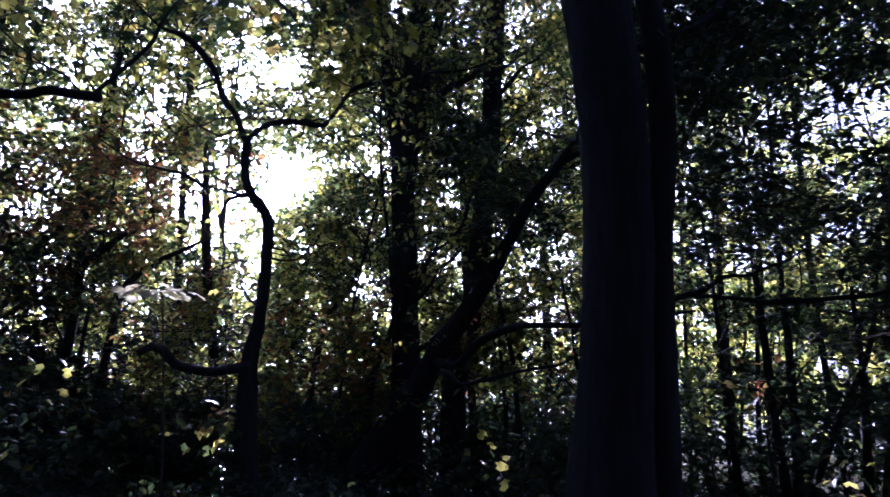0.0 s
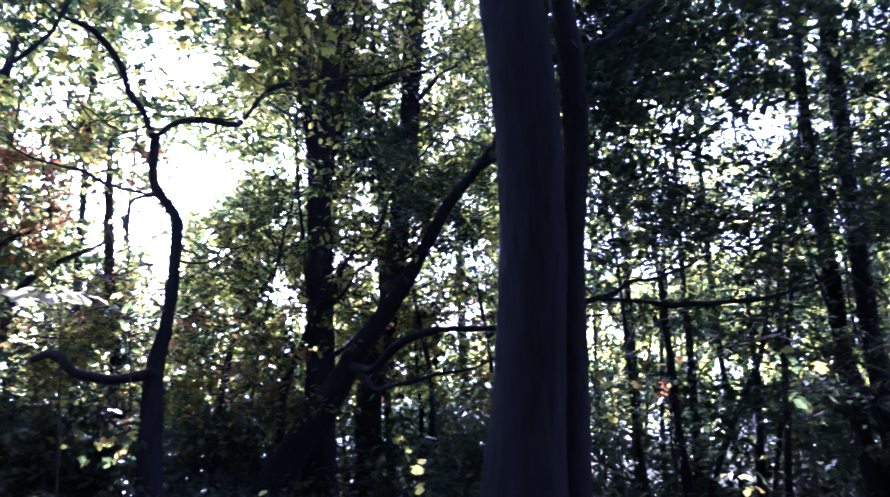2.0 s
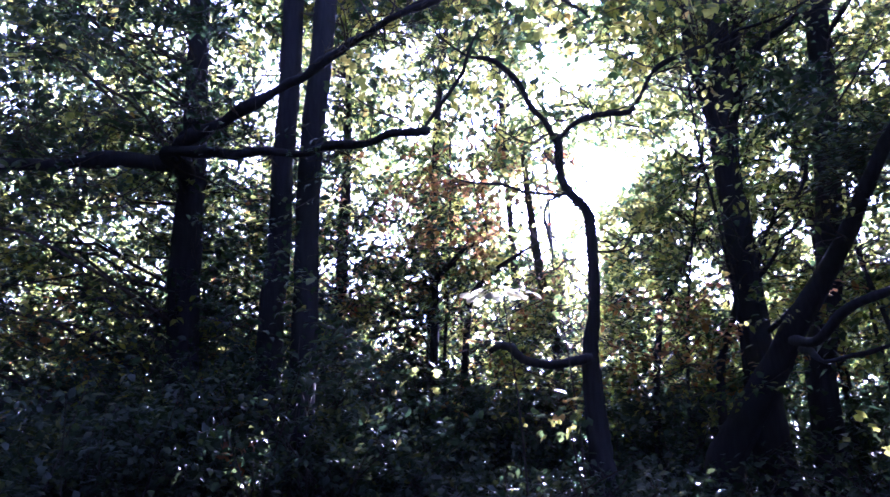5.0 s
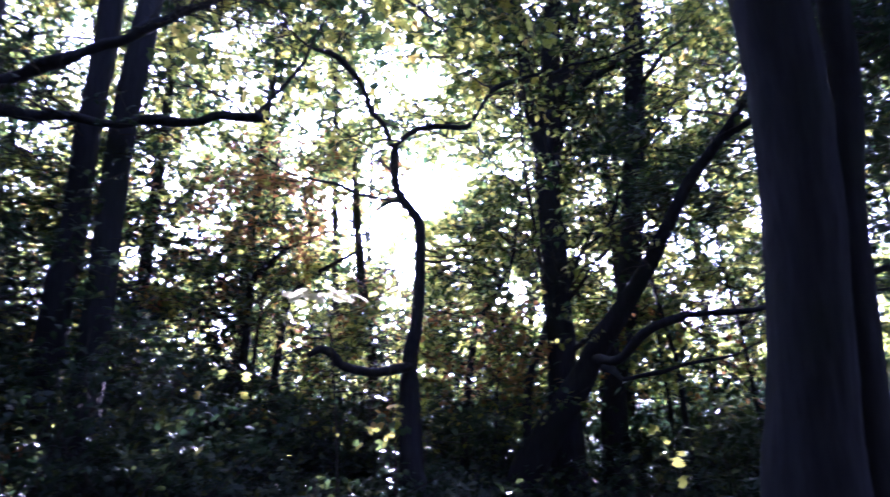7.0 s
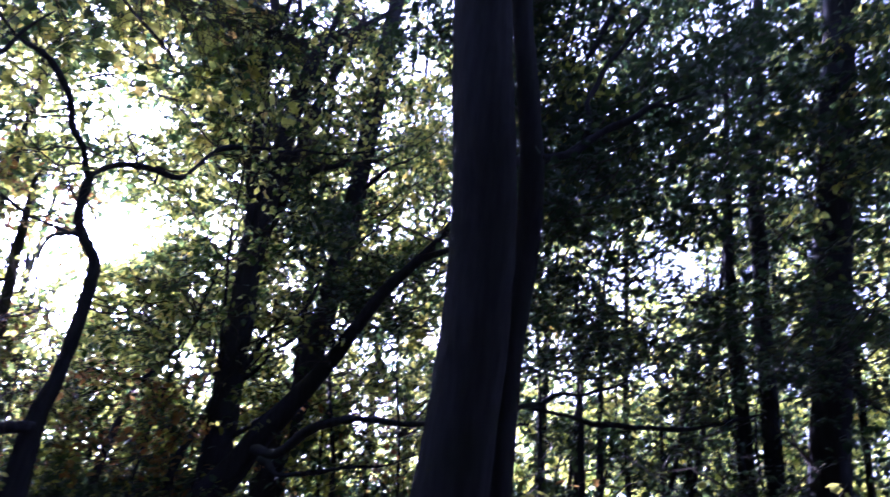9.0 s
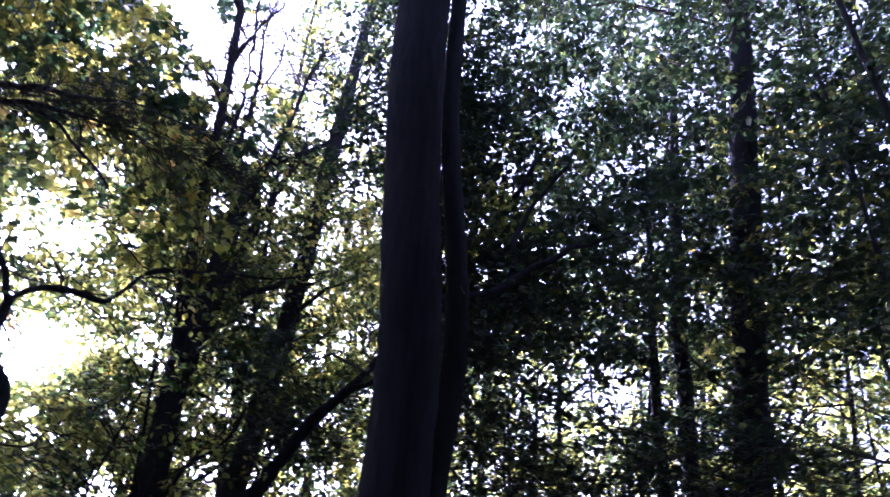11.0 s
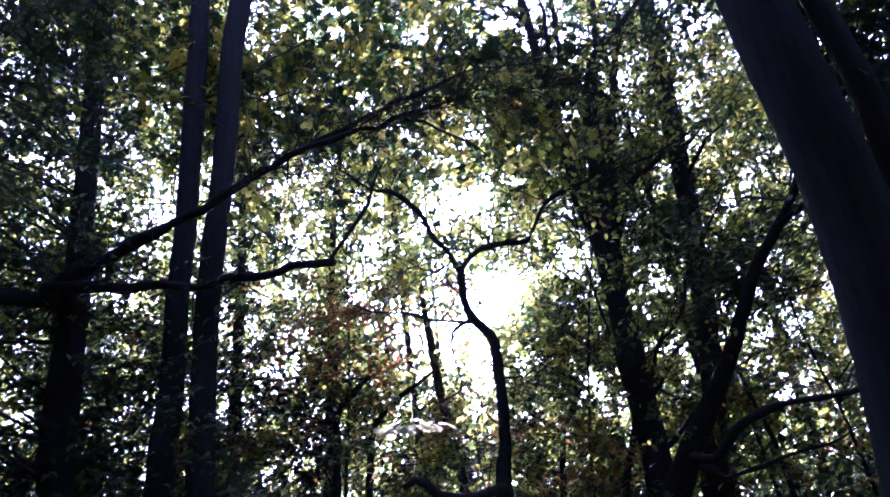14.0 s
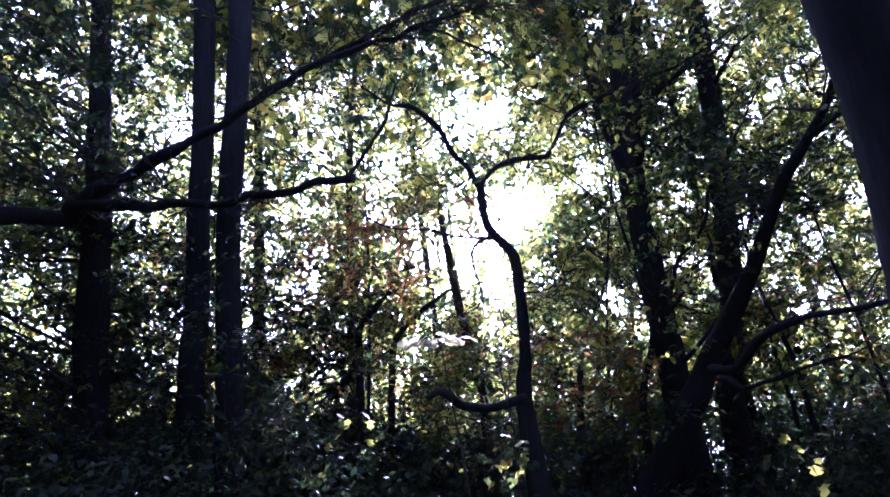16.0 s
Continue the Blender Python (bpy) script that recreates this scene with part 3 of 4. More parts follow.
tree("straight dark trunk leaning over its neighbour, one of a pair",
     [(-4.15, 5.10, 1.09, 0.132), (-4.14, 5.09, 1.59, 0.125), (-4.11, 5.11, 2.36, 0.117), (-4.11, 5.13, 3.14, 0.111), (-4.06, 5.14, 3.99, 0.113), (-4.00, 5.19, 4.72, 0.116),
      (-3.94, 5.23, 5.57, 0.117), (-3.89, 5.26, 6.64, 0.119), (-3.72, 5.33, 8.11, 0.116), (-3.55, 5.48, 11.74, 0.063)], twiggy=2, sides=18, rough=0.05)
tree("dark trunk with two long boughs, one broken off short",
     [(-5.60, 5.01, 1.79, 0.159), (-5.59, 5.00, 3.00, 0.150), (-5.56, 5.02, 4.11, 0.130), (-5.55, 5.02, 5.14, 0.111), (-5.55, 5.02, 6.11, 0.103), (-5.56, 5.00, 7.10, 0.099), (-5.69, 4.80, 10.23, 0.058)],
     [[(-5.55, 5.00, 3.88, 0.072), (-5.30, 4.69, 3.90, 0.069), (-5.14, 4.43, 3.92, 0.069), (-4.85, 4.46, 4.05, 0.063), (-4.51, 4.60, 4.23, 0.052), (-4.15, 4.74, 4.40, 0.046),
       (-3.85, 4.80, 4.54, 0.043), (-3.47, 4.90, 4.76, 0.037), (-3.08, 4.99, 4.92, 0.034), (-2.64, 5.06, 5.04, 0.027), (-2.19, 5.12, 5.07, 0.022), (-1.83, 5.10, 5.10, 0.017), (-1.34, 5.09, 5.09, 0.009)],
      [(-3.15, 4.98, 4.90, 0.028), (-2.85, 5.11, 5.10, 0.024), (-2.56, 5.16, 5.20, 0.023), (-2.08, 5.19, 5.30, 0.020), (-1.61, 5.19, 5.38, 0.016), (-1.21, 5.13, 5.38, 0.009), (-0.68, 5.09, 5.24, 0.005)],
      [(-2.00, 5.10, 5.11, 0.017), (-1.77, 4.99, 4.91, 0.014), (-1.60, 4.96, 4.77, 0.013), (-1.32, 4.97, 4.54, 0.012), (-1.14, 4.94, 4.34, 0.005)],
      [(-5.55, 5.00, 3.88, 0.067), (-5.22, 4.38, 3.88, 0.064), (-4.84, 4.47, 3.86, 0.057), (-4.43, 4.73, 3.83, 0.051), (-4.06, 4.89, 3.80, 0.047), (-3.79, 4.97, 3.82, 0.044),
       (-3.45, 5.08, 3.83, 0.039), (-3.16, 5.13, 3.87, 0.038), (-2.89, 5.16, 3.85, 0.037), (-2.75, 5.14, 3.82, 0.040)],
      [(-2.78, 5.13, 3.84, 0.021), (-2.65, 5.17, 4.03, 0.016), (-2.49, 5.24, 4.27, 0.015), (-2.37, 5.30, 4.54, 0.013), (-2.24, 5.38, 4.88, 0.007)],
      [(-5.49, 5.00, 3.94, 0.073), (-5.49, 4.48, 3.88, 0.078), (-5.63, 4.05, 3.81, 0.072), (-6.17, 3.53, 3.72, 0.062), (-6.95, 2.97, 3.80, 0.041)]],
     twiggy=6, sides=18, rough=0.06)
boughs = TREES[-1][0]
for line, way, n in ((((-3.6, 4.88, 4.7), (-1.34, 5.09, 5.09)), (0.8, 0.1, 0.45), 34), (((-2.9, 5.1, 5.1), (-0.68, 5.09, 5.24)), (0.9, 0.1, 0.35), 40),
                     (((-1.6, 5.1, 5.1), (-0.4, 5.2, 5.0)), (0.8, 0.2, 0.1), 34)):
    TWIGWORK[boughs.name][1].extend(arching_twigs(np.linspace(*line, 12), way, n, 0.8, np.random.RandomState(n + 800)))
tree("slim dark trunk half hidden by a pair of larger ones", [(-5.29, 7.23, 1.97, 0.089), (-5.24, 7.27, 3.35, 0.083), (-5.15, 7.31, 5.46, 0.056), (-5.13, 7.25, 8.17, 0.033)], sides=10)
tree("tall forked dark trunk with bare upper limbs",
     [(-0.41, 7.69, 0.51, 0.190), (-0.41, 7.69, 0.90, 0.171), (-0.42, 7.69, 1.61, 0.149), (-0.44, 7.66, 2.51, 0.140), (-0.47, 7.62, 3.45, 0.136), (-0.48, 7.58, 4.11, 0.132),
      (-0.42, 7.54, 4.81, 0.115), (-0.36, 7.50, 5.42, 0.108), (-0.32, 7.48, 5.90, 0.095), (-0.18, 7.47, 6.56, 0.076), (0.02, 7.46, 6.87, 0.056), (0.32, 7.47, 7.11, 0.039), (0.80, 7.49, 7.66, 0.017)],
     [[(-0.50, 7.56, 3.90, 0.063), (-0.62, 7.49, 4.6, 0.071), (-0.71, 7.41, 5.5, 0.072), (-0.79, 7.34, 6.89, 0.070), (-0.91, 7.32, 8.34, 0.058), (-1.03, 7.30, 9.33, 0.048), (-1.27, 7.27, 10.37, 0.034), (-1.51, 7.24, 11.67, 0.013)],
      [(-0.61, 7.45, 6.14, 0.039), (-0.51, 7.39, 7.00, 0.032), (-0.49, 7.38, 7.92, 0.025), (-0.59, 7.37, 8.88, 0.014), (-0.55, 7.39, 10.18, 0.006)],
      [(-0.33, 7.48, 5.90, 0.044), (-0.06, 7.40, 6.89, 0.034), (0.06, 7.40, 7.79, 0.025), (0.24, 7.40, 8.89, 0.012)],
      [(-0.88, 7.33, 8.04, 0.023), (-0.71, 7.29, 8.74, 0.017), (-0.48, 7.30, 9.31, 0.011), (-0.37, 7.30, 10.05, 0.005)],
      [(-0.44, 7.72, 3.78, 0.054), (-0.25, 7.80, 4.95, 0.060), (-0.12, 7.88, 5.89, 0.060), (0.15, 7.95, 6.96, 0.052), (0.33, 8.01, 7.65, 0.034)],
      [(-0.24, 7.73, 4.95, 0.028), (0.09, 7.86, 5.18, 0.033), (0.51, 7.97, 5.47, 0.033), (0.80, 8.07, 5.57, 0.023)],
      [(-0.80, 7.34, 7.39, 0.021), (-1.10, 7.28, 7.77, 0.014), (-1.39, 7.27, 7.96, 0.007)],
      [(-0.74, 7.36, 6.30, 0.026), (-0.62, 7.30, 7.40, 0.022), (-0.70, 7.26, 8.60, 0.017), (-0.82, 7.22, 9.70, 0.010), (-0.78, 7.20, 10.60, 0.005)],
      [(-0.52, 7.39, 7.60, 0.018), (-0.34, 7.36, 8.20, 0.014), (-0.27, 7.33, 8.90, 0.009), (-0.12, 7.30, 9.50, 0.004)],
      [(-0.40, 7.66, 1.90, 0.032), (-0.23, 7.60, 2.03, 0.028), (0.05, 7.60, 2.27, 0.023), (0.26, 7.60, 2.48, 0.018), (0.52, 7.58, 2.76, 0.010)],
      [(-0.42, 7.64, 2.45, 0.028), (-0.24, 7.60, 2.61, 0.024), (0.04, 7.60, 2.95, 0.019), (0.21, 7.60, 3.15, 0.009)],
      [(-0.42, 7.66, 2.50, 0.024), (-0.12, 7.70, 3.05, 0.020), (0.11, 7.72, 3.31, 0.018), (0.43, 7.71, 3.93, 0.014), (1.12, 7.62, 4.91, 0.005)]],
     twiggy=7, sides=20, rough=0.06)
fork = TREES[-1][0]
TWIGWORK[fork.name][1].extend(bare_twigs([[(-0.79, 7.34, 6.89, 0.05), (-0.91, 7.32, 8.34, 0.05), (-1.27, 7.27, 10.37, 0.04), (-1.51, 7.24, 11.67, 0.02)],
                                          [(-0.49, 7.38, 7.92, 0.03), (-0.59, 7.37, 8.88, 0.02), (-0.55, 7.39, 10.18, 0.01)],
                                          [(0.06, 7.40, 7.79, 0.03), (0.24, 7.40, 8.89, 0.02)]], 15, np.random.RandomState(951)))
tree("tall slim dark trunk rising straight",
     [(0.10, 8.60, 1.43, 0.161), (0.19, 8.58, 1.97, 0.153), (0.35, 8.56, 2.65, 0.139), (0.47, 8.52, 3.68, 0.132), (0.56, 8.45, 4.59, 0.130), (0.61, 8.40, 5.26, 0.130), (0.66, 8.35, 6.21, 0.125),
      (0.72, 8.35, 7.55, 0.119), (0.78, 8.33, 8.76, 0.106), (0.86, 8.33, 10.26, 0.088), (1.03, 8.28, 13.74, 0.042)],
     [[(0.76, 8.34, 8.31, 0.046), (1.04, 8.28, 8.83, 0.035), (1.40, 8.17, 9.22, 0.023), (1.90, 8.04, 9.87, 0.009)],
      [(0.60, 8.39, 5.14, 0.032), (0.86, 8.19, 5.44, 0.024), (1.19, 7.99, 5.64, 0.013)]], twiggy=5, sides=16, rough=0.06)
tree("leaning dark stem slanting across behind the thick trunk",
     [(-0.81, 7.05, 0.71, 0.174), (-0.60, 6.98, 1.07, 0.148), (-0.22, 6.83, 1.64, 0.119), (-0.04, 6.66, 1.94, 0.103), (0.21, 6.49, 2.28, 0.085), (0.41, 6.31, 2.57, 0.069), (0.59, 6.13, 2.89, 0.057),
      (0.77, 5.93, 3.21, 0.050), (0.94, 5.73, 3.40, 0.043), (1.10, 5.53, 3.59, 0.034), (1.22, 5.34, 3.81, 0.027), (1.53, 5.07, 4.47, 0.015)],
     [[(1.00, 5.67, 3.46, 0.027), (1.18, 5.49, 3.52, 0.022), (1.43, 5.28, 3.59, 0.016), (1.91, 5.06, 3.77, 0.008)],
      [(-0.10, 6.70, 1.82, 0.048), (0.10, 6.10, 1.79, 0.041), (0.32, 5.85, 1.94, 0.036), (0.50, 5.72, 2.02, 0.029), (0.70, 5.57, 2.05, 0.024), (1.02, 5.38, 2.04, 0.022), (1.24, 5.22, 2.05, 0.018), (1.81, 4.99, 2.10, 0.007)],
      [(-0.02, 6.40, 1.72, 0.030), (0.12, 6.02, 1.60, 0.022), (0.38, 6.01, 1.66, 0.018), (0.63, 5.98, 1.71, 0.015), (0.91, 5.94, 1.75, 0.011), (1.18, 5.88, 1.86, 0.005)]],
     twiggy=4, sides=18, rough=0.07)
tree("dark sinuous stem, one of two growing close", [(4.97, 6.52, 0.59, 0.095), (4.88, 6.58, 1.78, 0.087), (4.86, 6.60, 2.80, 0.081), (4.82, 6.62, 3.76, 0.069), (4.84, 6.62, 4.78, 0.058), (4.86, 6.60, 5.61, 0.049), (4.94, 6.52, 8.06, 0.022)], twiggy=3, sides=12)
tree("dark stem with smooth bark beside a thinner one", [(5.13, 6.40, 0.60, 0.108), (5.09, 6.41, 1.59, 0.101), (5.08, 6.43, 2.53, 0.095), (5.08, 6.43, 3.59, 0.090), (5.10, 6.42, 4.57, 0.091), (5.11, 6.40, 5.61, 0.090), (5.37, 6.29, 9.25, 0.057)], twiggy=3, sides=14)
tree("stout dark trunk deep in leaf shade", [(4.54, 5.30, 0.55, 0.203), (4.54, 5.31, 0.74, 0.190), (4.63, 5.24, 1.95, 0.172), (4.74, 5.15, 3.19, 0.171), (4.84, 5.05, 4.53, 0.169), (5.11, 4.70, 8.31, 0.136), (5.32, 4.50, 11.72, 0.073)], sides=20, rough=0.05)
for stem in ([(3.93, 8.09, 0.45, 0.066), (3.97, 8.08, 1.86, 0.051), (3.96, 8.07, 2.76, 0.037), (3.97, 8.08, 3.50, 0.031), (4.03, 8.09, 5.28, 0.013)],
             [(4.54, 10.02, 0.48, 0.048), (4.59, 10.00, 2.71, 0.040), (4.67, 9.92, 4.78, 0.021)],
             [(3.68, 9.30, 0.53, 0.054), (3.71, 9.28, 2.61, 0.041), (3.74, 9.27, 3.59, 0.031), (3.80, 9.22, 5.30, 0.013)],
             [(3.59, 7.14, 0.51, 0.043), (3.81, 7.02, 1.15, 0.039), (4.12, 6.86, 1.86, 0.030), (4.23, 6.78, 2.44, 0.020), (4.42, 6.73, 3.45, 0.008)],
             [(6.48, 10.09, 0.47, 0.053), (6.48, 10.11, 2.20, 0.045), (6.60, 9.97, 4.68, 0.021)],
             [(3.36, 7.15, 0.45, 0.056), (3.31, 7.17, 1.27, 0.046), (3.29, 7.18, 1.99, 0.040), (3.27, 7.20, 2.60, 0.034), (3.20, 7.24, 4.10, 0.014)],
             [(4.12, 7.08, 0.45, 0.050), (4.15, 7.07, 1.14, 0.044), (4.18, 7.05, 1.70, 0.036), (4.16, 7.04, 2.60, 0.020)],
             [(-0.82, 7.50, 0.90, 0.050), (-0.78, 7.52, 1.64, 0.040), (-0.62, 7.50, 2.07, 0.034), (-0.50, 7.46, 2.50, 0.022), (-0.30, 7.42, 3.30, 0.009)],
             [(-1.62, 8.34, 1.20, 0.046), (-1.48, 8.37, 2.22, 0.036), (-1.38, 8.39, 2.50, 0.030), (-1.17, 8.42, 2.82, 0.024), (-0.95, 8.46, 3.30, 0.012)],
             [(-3.92, 7.12, 1.00, 0.060), (-3.84, 7.17, 2.33, 0.047), (-3.81, 7.18, 2.82, 0.040), (-3.64, 7.26, 3.04, 0.034), (-3.46, 7.34, 3.22, 0.026), (-3.21, 7.45, 3.31, 0.012)],
             [(-3.78, 7.64, 1.00, 0.055), (-3.67, 7.69, 2.33, 0.042), (-3.58, 7.73, 2.73, 0.038), (-3.33, 7.83, 2.99, 0.032), (-3.10, 7.92, 3.15, 0.026), (-2.79, 8.02, 3.33, 0.010)]):
    tree("thin dark sapling stem in the undergrowth", stem, sides=8, group="saplings", name="sapling")


def filler_trees():
    """The rest of the wood: slim stems farther off, scattered unevenly."""
    rng = np.random.RandomState(11)
    spots = []
    while len(spots) < 95:
        az, d = rng.uniform(-72, 68), rng.uniform(8.5, 27) if rng.rand() < 0.85 else rng.uniform(5.5, 8.5)
        if d < 8.5 and az < 40 or az < -30 and d < 12:
            continue
        if abs(az + 13.5) < 1.5 or (-45 < az < -36 and d < 14):
            continue
        x, y = d * math.sin(radians(az)), d * math.cos(radians(az))
        if all(math.hypot(x - u, y - v) > 0.9 for u, v in spots):
            spots.append((x, y))
    for k, (x, y) in enumerate(spots):
        d = math.hypot(x, y)
        r = rng.choice([0.035, 0.05, 0.07, 0.1, 0.13], p=[0.25, 0.3, 0.25, 0.15, 0.05])
        h = 7 + 70 * r + rng.uniform(0, 3)
        g = float(ground_z(np.array(x), np.array(y)))
        lean = rng.normal(0, 0.07, 2)
        pts, px, py = [], x, y
        for s in np.linspace(0, 1, 6):
            pts.append((px, py, g + s * h, max(0.01, r * (1 - 0.8 * s))))
            px += lean[0] * h / 5 + rng.normal(0, 0.07)
            py += lean[1] * h / 5 + rng.normal(0, 0.07)
        boughs = []
        for _ in range(rng.randint(2, 6)):
            i, f = rng.randint(1, 4), rng.rand()
            bx, by, bz, br = (u + f * (w - u) for u, w in zip(pts[i], pts[i + 1]))
            th, ln, rise, rr = rng.uniform(0, 6.28), rng.uniform(0.8, 2.6), rng.uniform(0.1, 1.1), min(br * 0.5, 0.035)
            bough = []
            for q in np.linspace(0, 1, 6):
                bough.append((bx, by, bz, rr * (1 - 0.8 * q)))
                bx, by, bz = bx + math.cos(th) * ln / 5, by + math.sin(th) * ln / 5, bz + rise * ln / 5
                th, rise = th + rng.normal(0, 0.3), rise + rng.normal(0, 0.25)
            boughs.append(bough)
        tree("slim woodland tree standing farther back among leaves", pts, boughs, sides=7, rough=0.08, step=0.35, mat=BARK if k % 3 else BARK_SMOOTH, limb_step=0.2)


filler_trees()


def saplings():
    """Thin crooked stems crowding between the larger trees."""
    rng = np.random.RandomState(77)
    for k in range(60):
        az = rng.uniform(17, 62) if k < 38 else rng.uniform(-60, 14)
        d = rng.uniform(7.5, 17)
        if abs(az + 13.7) < 2.5:
            continue
        x, y = d * math.sin(radians(az)), d * math.cos(radians(az))
        g = float(ground_z(np.array(x), np.array(y)))
        r, h = rng.uniform(0.018, 0.045), rng.uniform(2.8, 6.5)
        lean = rng.normal(0, 0.12, 2)
        pts, px, py = [], x, y
        for s in np.linspace(0, 1, 6):
            pts.append((px, py, g + s * h, max(0.006, r * (1 - 0.8 * s))))
            px += lean[0] * h / 5 + rng.normal(0, 0.06)
            py += lean[1] * h / 5 + rng.normal(0, 0.06)
        tree("thin crooked sapling stem among the undergrowth", pts, name="sapling", sides=6, rough=0.08, step=0.25, group="saplings", twiggy=2)


saplings()


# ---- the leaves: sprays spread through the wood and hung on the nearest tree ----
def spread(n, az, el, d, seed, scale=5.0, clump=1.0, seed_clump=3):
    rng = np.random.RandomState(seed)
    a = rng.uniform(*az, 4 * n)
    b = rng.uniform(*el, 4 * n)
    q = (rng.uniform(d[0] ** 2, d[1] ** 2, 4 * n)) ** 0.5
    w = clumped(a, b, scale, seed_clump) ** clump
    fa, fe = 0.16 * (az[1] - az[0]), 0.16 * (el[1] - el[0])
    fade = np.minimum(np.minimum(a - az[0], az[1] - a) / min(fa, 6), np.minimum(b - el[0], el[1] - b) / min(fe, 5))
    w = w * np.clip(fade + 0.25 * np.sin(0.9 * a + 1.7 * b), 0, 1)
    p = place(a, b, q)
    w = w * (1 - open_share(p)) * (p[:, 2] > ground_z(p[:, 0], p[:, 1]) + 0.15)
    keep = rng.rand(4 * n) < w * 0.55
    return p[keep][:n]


def crown(base, stem, pts, rng, mat, per, length, size, shape, tilt, branched=0.13):
    """Leaf sprays with their twigs, and branches from the stem to some of them."""
    v, f, a, b = spray_leaves(pts, rng, per, length, size, shape, tilt)
    mesh_object("crown", v, f, mat, base, kind="stuff")
    pieces = TWIGWORK.setdefault(base.name, (base, []))[1]
    if len(shape[0]) > 4:
        pieces += [straight_sticks(a, b, 0.006, 0.002)]
    d2 = ((pts[:, None, :2] - stem[None, :, :2]) ** 2).sum(-1) ** 0.5
    want = pts[:, None, 2] - 0.35 * d2
    j = np.argmin(np.abs(stem[None, :, 2] - want) + 0.3 * d2, axis=1)
    pick = rng.rand(len(pts)) < branched
    if pick.any():
        s = stem[j[pick], :3]
        e = a[pick]
        ln = np.linalg.norm(e - s, axis=1)
        ok = ln < 3.2
        if ok.any():
            s, e, ln = s[ok], e[ok], ln[ok]
            m = (s + e) / 2 + rng.normal(0, 0.07, s.shape) * ln[:, None]
            m[:, 2] += 0.08 * ln
            r = 0.004 + 0.0045 * ln
            pieces += [sticks(s, m, r * 1.3, r, 0.06, rng), sticks(m, e, r, 0.004, 0.09, rng)]


